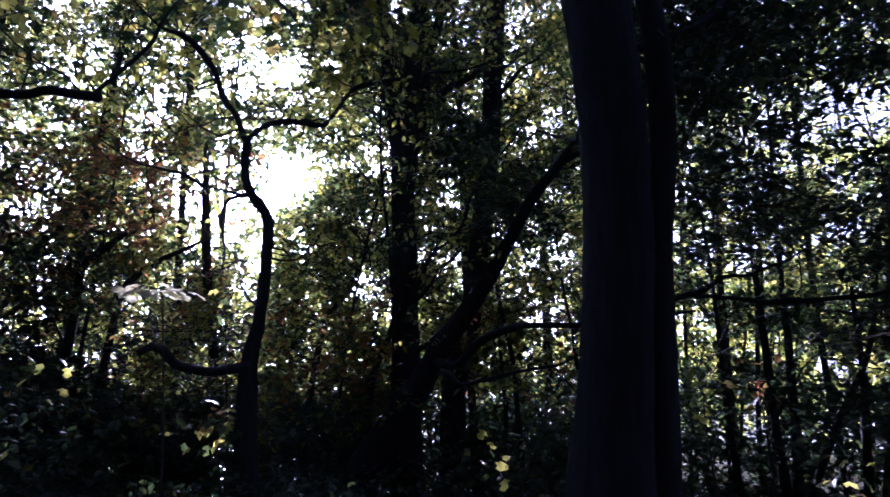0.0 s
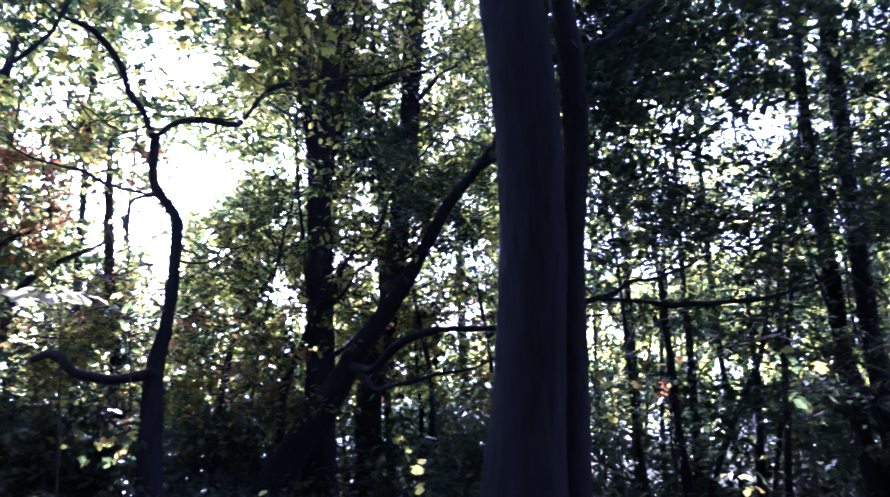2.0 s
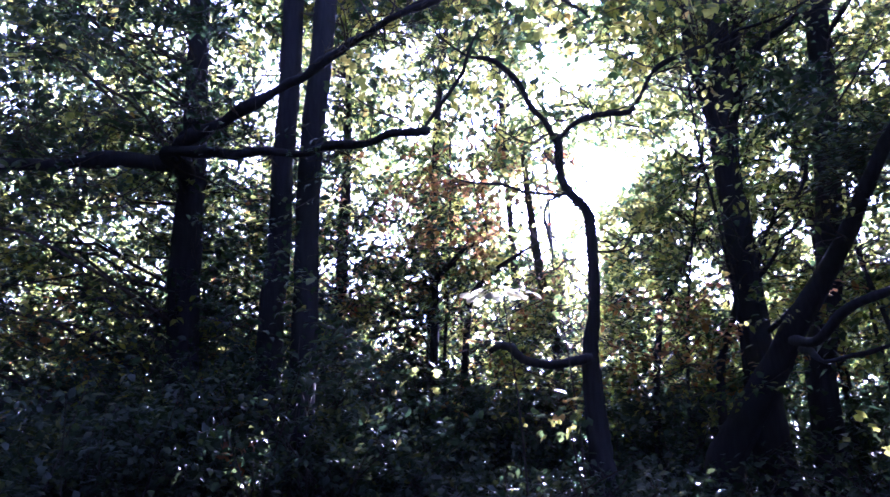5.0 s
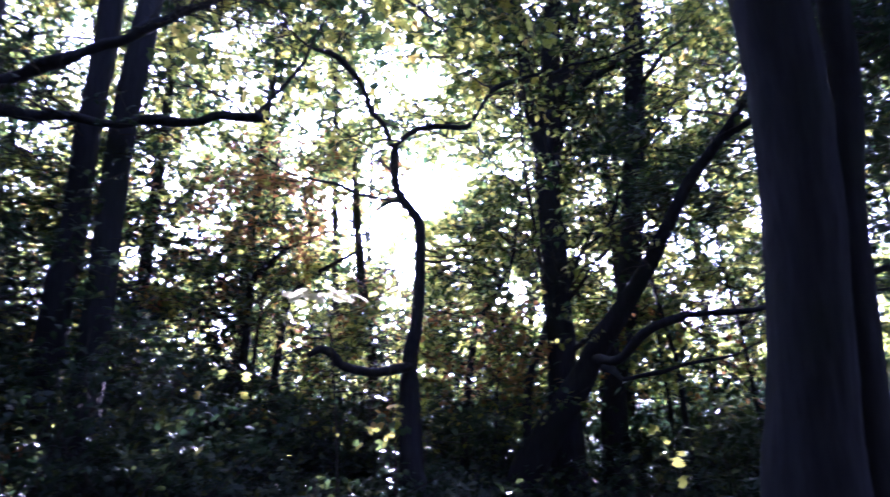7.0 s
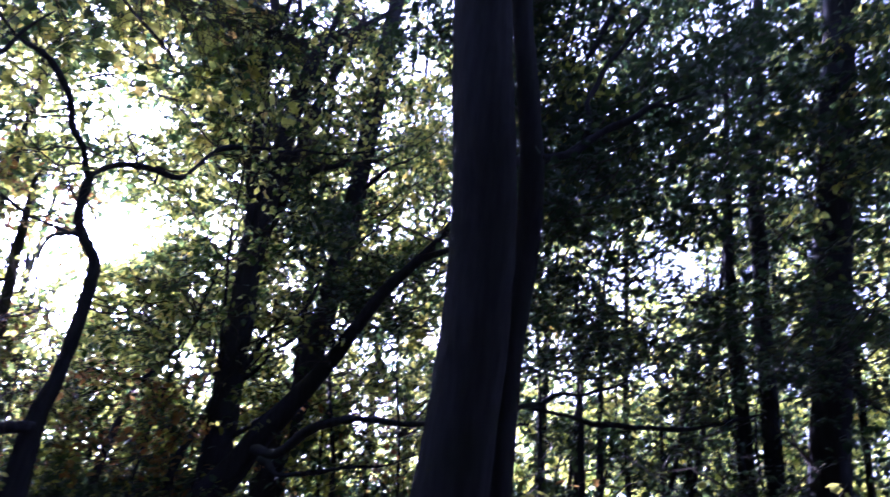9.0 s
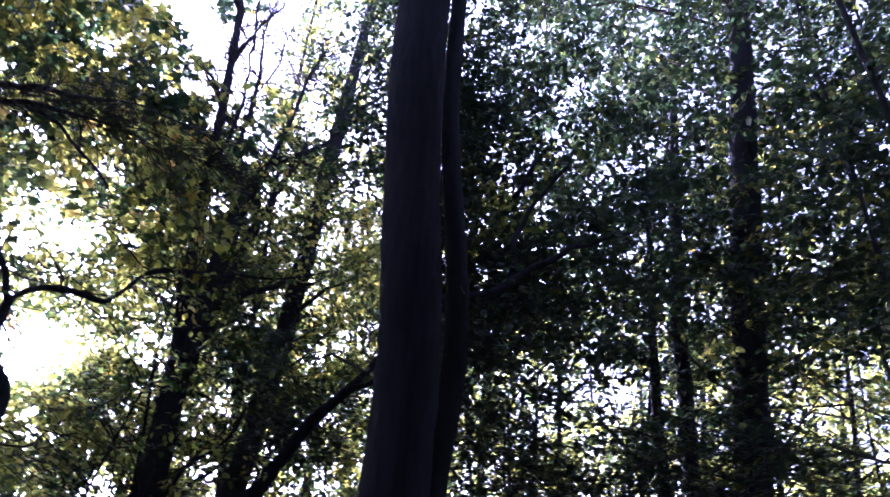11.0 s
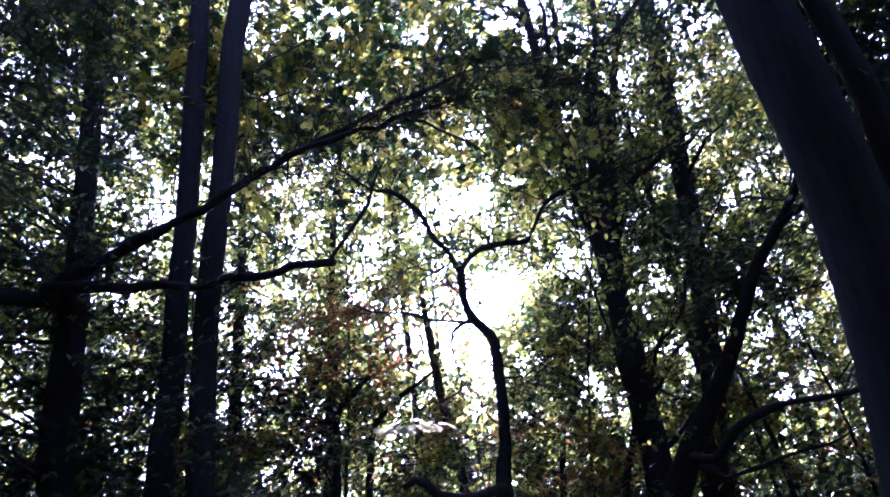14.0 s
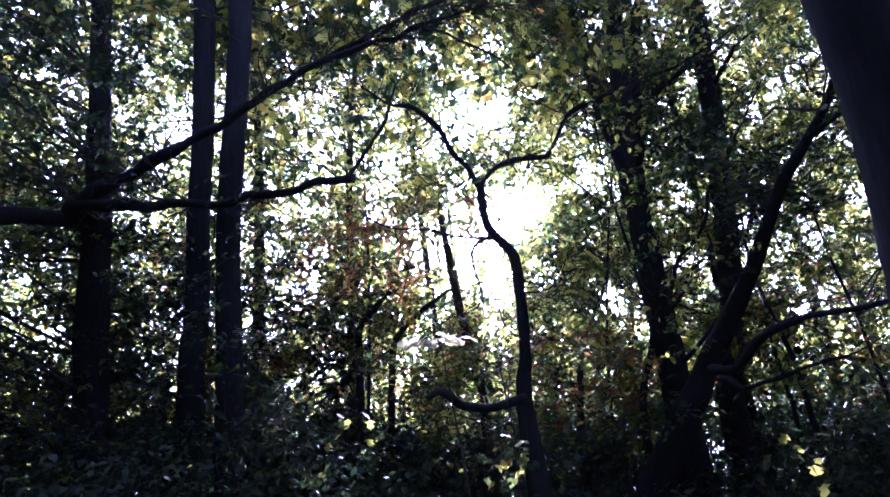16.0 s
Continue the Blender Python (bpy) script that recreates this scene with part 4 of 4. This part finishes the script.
LAYERS = [
    # points, material, leaves a spray, spray length, leaf length, outline, tilt
    # leaves overhead, out of view, added to hold back skylight
    (spread(1500, (-180, 180), (58, 87), (1.0, 7.0), 31, 3.0, 0.6, 15), SHADE_DARK, 12, 0.9, 0.19, (KITE, KITE_F), 0.5),
    # broad lobed leaves high on the sunny side
    (spread(1900, (-54, 0), (29, 60), (6.8, 10.0), 21, 1.4, 1.2, 5), BROAD, 13, 0.7, 0.15, (MAPLE, MAPLE_F), 0.6),
    (spread(300, (-32, -2), (24, 42), (7.0, 8.4), 33, 1.2, 1.3, 17), BROAD, 9, 0.6, 0.125, (MAPLE, MAPLE_F), 0.8),
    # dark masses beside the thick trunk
    (spread(850, (3, 33), (33, 62), (4.2, 6.5), 32, 1.2, 1.3, 16), SHADE_DARK, 16, 0.45, 0.065, (OVAL, OVAL_F), 0.7),
    (spread(120, (14, 25), (17, 30), (3.9, 5.4), 42, 1.1, 1.1, 26), SHADE_DARK, 16, 0.45, 0.07, (OVAL, OVAL_F), 0.6),
    (spread(640, (12, 42), (20, 44), (4.4, 6.8), 40, 1.1, 1.4, 24), SHADE_DARK, 16, 0.45, 0.08, (OVAL, OVAL_F), 0.6),
    (spread(1800, (20, 68), (21, 60), (5.5, 9.0), 22, 1.0, 1.6, 6), SHADE_DARK, 16, 0.6, 0.1, (OVAL, OVAL_F), 0.55),
    (spread(1700, (20, 68), (21, 60), (6.5, 10.0), 47, 1.0, 1.6, 31), SHADE_DARK, 16, 0.6, 0.1, (OVAL, OVAL_F), 0.55),
    (spread(300, (-63, -45), (25, 46), (5.6, 7.0), 44, 1.2, 0.8, 28), SHADE_DARK, 16, 0.45, 0.075, (OVAL, OVAL_F), 0.6),
    (spread(110, (18, 27), (23, 33), (4.5, 5.6), 54, 1.0, 0.8, 37), SHADE_DARK, 16, 0.45, 0.07, (OVAL, OVAL_F), 0.6),
    (spread(140, (12, 22), (37, 50), (4.4, 6.0), 55, 1.0, 0.8, 38), SHADE_DARK, 16, 0.45, 0.07, (OVAL, OVAL_F), 0.6),
    (spread(500, (39, 66), (18, 42), (6.5, 10), 56, 1.0, 1.0, 39), GREEN, 16, 0.6, 0.09, (OVAL, OVAL_F), 0.55),
    # flat layered boughs
    (spread(1700, (18, 68), (5, 26), (8.6, 13.0), 23, 1.2, 1.2, 7), GREEN, 18, 0.75, 0.095, (OVAL, OVAL_F), 0.22),
    (spread(480, (17, 50), (9, 21), (5.0, 8.0), 34, 1.2, 1.3, 7), SHADE_DARK, 18, 0.75, 0.075, (OVAL, OVAL_F), 0.25),
    (spread(3400, (-74, -28), (1, 48), (7.3, 11.0), 24, 1.2, 1.1, 8), GREEN, 17, 0.65, 0.09, (OVAL, OVAL_F), 0.5),
    (spread(600, (-46, -13), (3, 22), (7.5, 11), 25, 0.8, 2.0, 9), RUSSET, 16, 0.55, 0.08, (OVAL, OVAL_F), 0.5),
    (spread(6000, (-34, 22), (2, 38), (8.0, 13.0), 26, 1.0, 1.35, 10), GREEN, 18, 0.7, 0.092, (OVAL, OVAL_F), 0.6),
    (spread(1250, (-4, 15), (1, 32), (8.8, 12), 39, 1.3, 0.8, 23), GREEN, 18, 0.65, 0.09, (OVAL, OVAL_F), 0.55),
    (spread(700, (-3, 14), (28, 54), (8.0, 11), 46, 1.1, 1.0, 30), GREEN, 17, 0.6, 0.09, (OVAL, OVAL_F), 0.6),
    (spread(380, (-13, -1), (11, 31), (8.5, 12), 48, 1.0, 0.8, 32), GREEN, 17, 0.65, 0.09, (OVAL, OVAL_F), 0.55),
    (spread(850, (-72, -34), (-1, 26), (7.3, 10), 49, 1.1, 0.9, 33), SHADE_DARK, 17, 0.65, 0.085, (OVAL, OVAL_F), 0.5),
    (spread(520, (-52, -25), (0, 16), (7.0, 9.5), 53, 1.1, 0.9, 36), SHADE_DARK, 17, 0.65, 0.085, (OVAL, OVAL_F), 0.5),
    # leaves before the stems of the middle distance
    (spread(120, (-8, 9), (7, 38), (5.9, 7.2), 61, 1.0, 1.6, 41), GREEN, 16, 0.5, 0.075, (OVAL, OVAL_F), 0.55),
    (spread(120, (3, 11), (13.5, 19), (6.0, 7.6), 62, 1.0, 0.5, 42), SHADE_DARK, 18, 0.6, 0.075, (OVAL, OVAL_F), 0.2),
    (spread(40, (-48, -36), (2, 24), (4.4, 6.4), 63, 1.0, 1.8, 43), SHADE_DARK, 14, 0.45, 0.07, (OVAL, OVAL_F), 0.4),
    (spread(90, (-12.5, -8), (8, 17), (6.3, 8.0), 64, 1.0, 1.0, 44), GREEN, 14, 0.45, 0.075, (OVAL, OVAL_F), 0.6),
    # two clumps added to keep the sun off the thick trunk's edge
    (spread(60, (-4, 1), (19, 27), (7.6, 9.5), 70, 1.0, 0.5, 50), SHADE_DARK, 16, 0.5, 0.08, (OVAL, OVAL_F), 0.6),
    (spread(40, (-0.5, 4), (18, 23), (5.4, 6.6), 76, 1.0, 0.2, 56), SHADE_DARK, 16, 0.42, 0.075, (OVAL, OVAL_F), 0.6),
    # long leaflets round the crooked tree and under the boughs
    (spread(95, (-27, -6), (21, 34), (6.7, 8.5), 71, 1.0, 1.0, 51), YELLOWING, 11, 0.42, 0.15, (LONG, LONG_F), 0.55),
    (spread(40, (-24, -16), (15, 24), (6.3, 8.0), 72, 1.0, 1.0, 52), GREEN, 10, 0.4, 0.11, (LONG, LONG_F), 0.5),
    (spread(240, (-24, -4), (-3, 8), (6.9, 9.5), 77, 1.0, 1.2, 57), GREEN, 16, 0.55, 0.08, (OVAL, OVAL_F), 0.45),
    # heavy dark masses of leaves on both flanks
    (spread(820, (14, 64), (7, 60), (5.5, 8.0), 78, 2.2, 2.2, 58), SHADE_DARK, 16, 0.55, 0.085, (OVAL, OVAL_F), 0.35),
    (spread(380, (-72, -44), (12, 46), (6.0, 8.0), 79, 2.2, 1.8, 59), SHADE_DARK, 16, 0.55, 0.085, (OVAL, OVAL_F), 0.45),
    (spread(120, (-1, 15), (36, 54), (6.6, 8.4), 80, 1.5, 1.2, 60), SHADE_DARK, 16, 0.5, 0.08, (OVAL, OVAL_F), 0.5),
    (spread(70, (-4, 6.5), (25, 38), (6.5, 8.0), 81, 1.2, 1.0, 61), GREEN, 16, 0.5, 0.08, (OVAL, OVAL_F), 0.5),
    (spread(75, (18.5, 28), (32, 43), (5.0, 6.6), 87, 1.0, 1.2, 67), YELLOWING, 14, 0.45, 0.085, (OVAL, OVAL_F), 0.6),
    (spread(110, (14, 20), (29, 48), (4.7, 6.2), 88, 1.0, 0.3, 68), SHADE_DARK, 16, 0.42, 0.07, (OVAL, OVAL_F), 0.6),
    (spread(300, (-50, -29), (12, 42), (8.0, 10.5), 89, 1.2, 1.2, 69), GREEN, 17, 0.6, 0.09, (OVAL, OVAL_F), 0.5),
    (spread(130, (-42, -24), (28, 46), (7.0, 9.0), 90, 1.3, 1.2, 70), BROAD, 13, 0.6, 0.14, (MAPLE, MAPLE_F), 0.6),
    (spread(70, (-16, -4), (0, 8), (6.6, 8.2), 91, 1.0, 1.0, 71), RUSSET, 14, 0.5, 0.08, (OVAL, OVAL_F), 0.5),
    (spread(60, (-31, -22), (12, 20), (6.8, 8.4), 92, 1.0, 1.0, 72), RUSSET, 14, 0.5, 0.08, (OVAL, OVAL_F), 0.5),
    # tall crowns on the sunny side, added to dapple the sun on nearer leaves
    (spread(1000, (-56, 6), (30, 44), (13, 22), 65, 1.0, 1.6, 45), GREEN, 18, 1.0, 0.18, (KITE, KITE_F), 0.75),
    # the wood farther back
    (spread(4000, (-74, 70), (0, 34), (11, 18), 27, 1.0, 1.3, 10), GREEN, 18, 0.85, 0.125, (KITE, KITE_F), 0.75),
    (spread(3300, (-74, 70), (0, 32), (11, 19), 28, 1.0, 1.5, 10), YELLOWING, 18, 0.9, 0.125, (KITE, KITE_F), 0.8),
    (spread(6200, (-76, 72), (-2, 31), (18, 28), 29, 1.0, 0.8, 12), YELLOWING, 18, 1.2, 0.19, (KITE, KITE_F), 0.8),
    (spread(1500, (-30, 8), (0, 16), (9, 17), 45, 1.0, 0.8, 29), YELLOWING, 18, 0.85, 0.12, (KITE, KITE_F), 0.7),
    (spread(2600, (-76, 72), (-3, 7), (24, 36), 66, 1.0, 0.6, 46), YELLOWING, 16, 1.4, 0.26, (KITE, KITE_F), 0.8),
    (spread(1500, (18, 70), (20, 60), (9, 14), 67, 1.0, 0.9, 47), SHADE_DARK, 16, 0.8, 0.15, (KITE, KITE_F), 0.6),
    (spread(350, (17, 46), (7, 25), (8, 12), 68, 1.0, 0.9, 48), SHADE_DARK, 16, 0.7, 0.12, (KITE, KITE_F), 0.22),
    (spread(900, (-78, -43), (9, 46), (9, 14), 73, 1.1, 0.9, 53), SHADE_DARK, 16, 0.8, 0.14, (KITE, KITE_F), 0.6),
    (spread(900, (15, 48), (-1, 12), (14, 26), 82, 1.0, 0.6, 62), YELLOWING, 16, 1.0, 0.2, (KITE, KITE_F), 0.7),
    (spread(170, (17, 43), (-3, 9), (5.6, 8.2), 83, 1.2, 1.4, 63), SHADE_DARK, 17, 0.6, 0.08, (OVAL, OVAL_F), 0.18),
    (spread(650, (-76, -40), (4, 30), (8.5, 13), 84, 1.2, 0.9, 64), SHADE_DARK, 16, 0.75, 0.13, (KITE, KITE_F), 0.4),
    (spread(380, (27, 54), (21, 39), (9, 13), 86, 1.2, 0.9, 66), SHADE_DARK, 16, 0.75, 0.13, (KITE, KITE_F), 0.4),
    # low growth
    (spread(300, (-58, -20), (-4, 9), (7.0, 10), 93, 1.2, 0.8, 73), SHADE_DARK, 16, 0.6, 0.09, (OVAL, OVAL_F), 0.4),
    (spread(800, (13, 46), (-9, 1.5), (7.6, 14), 85, 1.2, 0.4, 65), SHADE_DARK, 16, 0.7, 0.12, (KITE, KITE_F), 0.35),
    (spread(650, (-22, 16), (-7, 0), (8.5, 15), 74, 1.2, 0.3, 54), SHADE_DARK, 16, 0.8, 0.13, (KITE, KITE_F), 0.6),
    (spread(1500, (-76, 16), (-6, 2.5), (11, 24), 69, 1.2, 0.5, 49), SHADE_DARK, 16, 0.9, 0.17, (KITE, KITE_F), 0.6),
    (spread(2200, (14, 70), (-6, 10), (8, 17), 41, 1.3, 0.8, 25), SHADE_DARK, 16, 0.8, 0.11, (KITE, KITE_F), 0.7),
    (spread(2300, (-74, 14), (-5, 6), (8, 18), 35, 1.5, 0.7, 19), SHADE_DARK, 16, 0.8, 0.12, (KITE, KITE_F), 0.6),
    (spread(700, (-74, 14), (-2, 9), (7, 14), 37, 1.3, 1.2, 21), RUSSET, 15, 0.6, 0.08, (OVAL, OVAL_F), 0.5),
    (spread(1000, (-74, 20), (-3, 10), (6.5, 12), 38, 1.3, 1.2, 22), GREEN, 16, 0.6, 0.08, (OVAL, OVAL_F), 0.5),
]


def hang():
    tops = np.array([s[-1, 2] for _, s in TREES])
    mids = np.array([s[len(s) // 2, :2] for _, s in TREES])
    for k, (pts, mat, per, length, size, shape, tilt) in enumerate(LAYERS):
        rng = np.random.RandomState(100 + k)
        d = ((pts[:, None, :2] - mids[None]) ** 2).sum(-1) ** 0.5 + 0.5 * np.clip(pts[:, None, 2] - tops[None], 0, None)
        own = np.argmin(d, axis=1)
        for i in np.unique(own):
            base, stem = TREES[i]
            crown(base, stem, pts[own == i], rng, mat, per, length, size, shape, tilt, 0 if i in (0, 1, 2) else 0.05 if i < 14 else 0.08)


hang()


def loose_sprays(which, spots, seed):
    """Sprays of large yellow leaves on one tree, leaf by leaf."""
    rng = np.random.RandomState(seed)
    base = TREES[which][0]
    twigs = TWIGWORK.setdefault(base.name, (base, []))[1]
    one = None
    for c in spots:
        th = rng.uniform(0, 2 * np.pi)
        d = np.array([math.cos(th), math.sin(th), rng.normal(-0.1, 0.2)]) * 0.4
        twigs.append(sticks((c - 0.6 * d)[None], (c + 0.5 * d)[None], 0.005, 0.002, 0.05, rng))
        for k in range(6):
            if one is None:
                v, f = leaves(np.zeros((1, 3)), np.zeros(1), 0.01, np.array([0.11]), rng, (LOBED, LOBED_F))
                one = mesh_object("leaf", v, f, YELLOW_LEAF, base)
                ob = one
            else:
                ob = new("leaf", one.data)
                hold(ob, base)
            q = c + d * (k / 5 - 0.5) + rng.normal(0, 0.03, 3)
            turn = math.degrees(th) + (60 if k % 2 else -60) + rng.uniform(-25, 25)
            ob.matrix_basis = pose(*q, rng.normal(0, 35), rng.normal(15, 30), turn) @ Matrix.Scale(rng.uniform(0.7, 1.3), 4)


loose_sprays(1, spread(60, (16, 28), (28, 41), (5.0, 6.5), 43, 1.0, 1.5, 27), 64)
loose_sprays(6, spread(70, (-38, -14), (22, 38), (5.6, 7.2), 51, 1.0, 1.5, 34), 65)
loose_sprays(6, spread(60, (-24, -3), (27, 36), (5.5, 6.8), 75, 1.0, 1.5, 55), 67)
loose_sprays(8, spread(70, (-14, 3), (24, 42), (6.8, 7.8), 52, 1.0, 1.5, 35), 66)


# ---- undergrowth ----
def shrub(x, y, h, w, n, rng, mat, size, label):
    base = thing("shrub", x, y, label, "shrub", "undergrowth shrubs")
    g = float(ground_z(np.array(x), np.array(y)))
    m = 9
    foot = np.array([x, y, g - 0.05]) + np.c_[rng.normal(0, 0.12, (m, 2)), np.zeros(m)]
    tip = np.array([x, y, g]) + np.c_[rng.normal(0, 0.45 * w, (m, 2)), rng.uniform(0.6, 1.05, m) * h]
    sv, sf = sticks(foot, tip, 0.012, 0.004, 0.06, rng)
    mesh_object("stem", sv, sf, TWIG, base, kind="stuff")
    p = np.array([x, y, g]) + np.c_[rng.normal(0, 0.42 * w, (n, 2)), h * rng.beta(1.6, 1.3, n)]
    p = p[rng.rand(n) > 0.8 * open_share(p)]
    v, f, a, b = spray_leaves(p, rng, 10, 0.4, size, (OVAL, OVAL_F) if size < 0.07 else (KITE, KITE_F), 0.5)
    mesh_object("foliage", v, f, mat, base, kind="stuff")


def undergrowth():
    rng = np.random.RandomState(5)
    for k in range(225):
        az = rng.uniform(-68, 66)
        d = rng.uniform(5.2, 10.5)
        if az > 16 and rng.rand() < 0.5:
            continue
        rise = rng.choice([-10, -6.5, -3.5, -1, 1.5]) + rng.uniform(-1.5, 1.5) + (4.5 if az < -32 else 2.6 if az < -20 else -0.5)
        if -24 < az < 4 and d < 7.4:  # low before the crooked and the leaning stems
            rise = min(rise, -6.5 + 0.8 * (d - 5.2))
        if 14 < az < 42:  # sparse under the crowded saplings
            rise = min(rise, -9.0 + 0.5 * (d - 5.2))
        x, y = d * math.sin(radians(az)), d * math.cos(radians(az))
        g = float(ground_z(np.array(x), np.array(y)))
        h = max(0.4, 1.5 + math.tan(radians(rise)) * d - g)
        shrub(x, y, h, rng.uniform(0.7, 1.3), int(80 * h), np.random.RandomState(5000 + k), SHADE_DARK, 0.068 if d < 6.2 else 0.08, "dense dark leafy shrub on the woodland floor")


undergrowth()


# ---- unseen wood on the other sides, added to hold back light ----
def unseen_shade_wood():
    rng = np.random.RandomState(9)
    for k in range(60):
        az = 72 + 216 * (k + rng.uniform(0.1, 0.9)) / 60
        d = rng.uniform(4.0, 12)
        x, y = d * math.sin(radians(az)), d * math.cos(radians(az))
        r = rng.uniform(0.06, 0.16)
        g = float(ground_z(np.array(x), np.array(y)))
        pts = [(x + rng.normal(0, 0.1) * s, y + rng.normal(0, 0.1) * s, g + 2.2 * s, r * (1 - 0.14 * s)) for s in range(6)]
        base = tree("unseen slim tree added to shade the near side of the wood", pts, sides=7, step=0.4)
        n = 215
        p = np.c_[rng.normal(x, 1.5, n), rng.normal(y, 1.5, n), g + 12 * rng.beta(1.3, 1.0, n)]
        p = p[(np.hypot(p[:, 0], p[:, 1]) > 2.5) & (np.abs(np.degrees(np.arctan2(p[:, 0], p[:, 1]))) > 78)]
        crown(base, TREES[-1][1], p, rng, SHADE_DARK, 12, 1.2, 0.34, (KITE, KITE_F), 0.6, 0.03)


unseen_shade_wood()


def finish_twigwork():
    for base, pieces in TWIGWORK.values():
        if not pieces:
            continue
        v, f = joined(pieces)
        mesh_object("twigwork", v, f, TWIG, base, kind="stuff")


finish_twigwork()


# ---- sprigs whose leaves can be told apart ----
def sprig(foot, top, n, size, mat, label, seed, wide=0.09, flat=1.0):
    """A thin shoot from the ground with single broad leaves at its top."""
    rng = np.random.RandomState(seed)
    base = thing("seedling", *foot, label, "seedling", "seedlings in the undergrowth")
    x, y = foot
    g = float(ground_z(np.array(x), np.array(y)))
    tx, ty, tz = top
    limb("stem", [(x, y, g - 0.05, 0.012), ((x + tx) / 2 + 0.04, (y + ty) / 2, (g + tz) / 2, 0.009), (tx, ty, tz, 0.004), (tx + 0.1, ty, tz + 0.12, 0.003)], base, TWIG, 6, 0.1)
    v, f = leaves(np.zeros((1, 3)), np.zeros(1), 0.01, np.array([size]), rng, (LOBED, LOBED_F))
    one = mesh_object("leaf", v, f, mat, base)
    for k in range(n):
        ob = one if k == 0 else new("leaf", one.data)
        hold(ob, base)
        s = rng.uniform(0.75, 1.3)
        ob.matrix_basis = pose(tx + rng.normal(0, wide), ty + rng.normal(0, 0.09), tz + rng.normal(0.02, 0.09 * flat),
                               rng.uniform(-50, 50) * flat, rng.uniform(-10, 50) * flat, rng.uniform(0, 360)) @ Matrix.Scale(s, 4)


for az, el, d, n, size, mat, label, seed in SPRIGS:
    top = place(np.array(az), np.array(el), d)
    sprig((float(top[0]) + 0.05, float(top[1]) + 0.1), tuple(float(c) for c in top), n, size, mat, label, seed, 0.14 if n > 20 else 0.09, 0.28 if mat is GLINT_LEAF else 1.0)
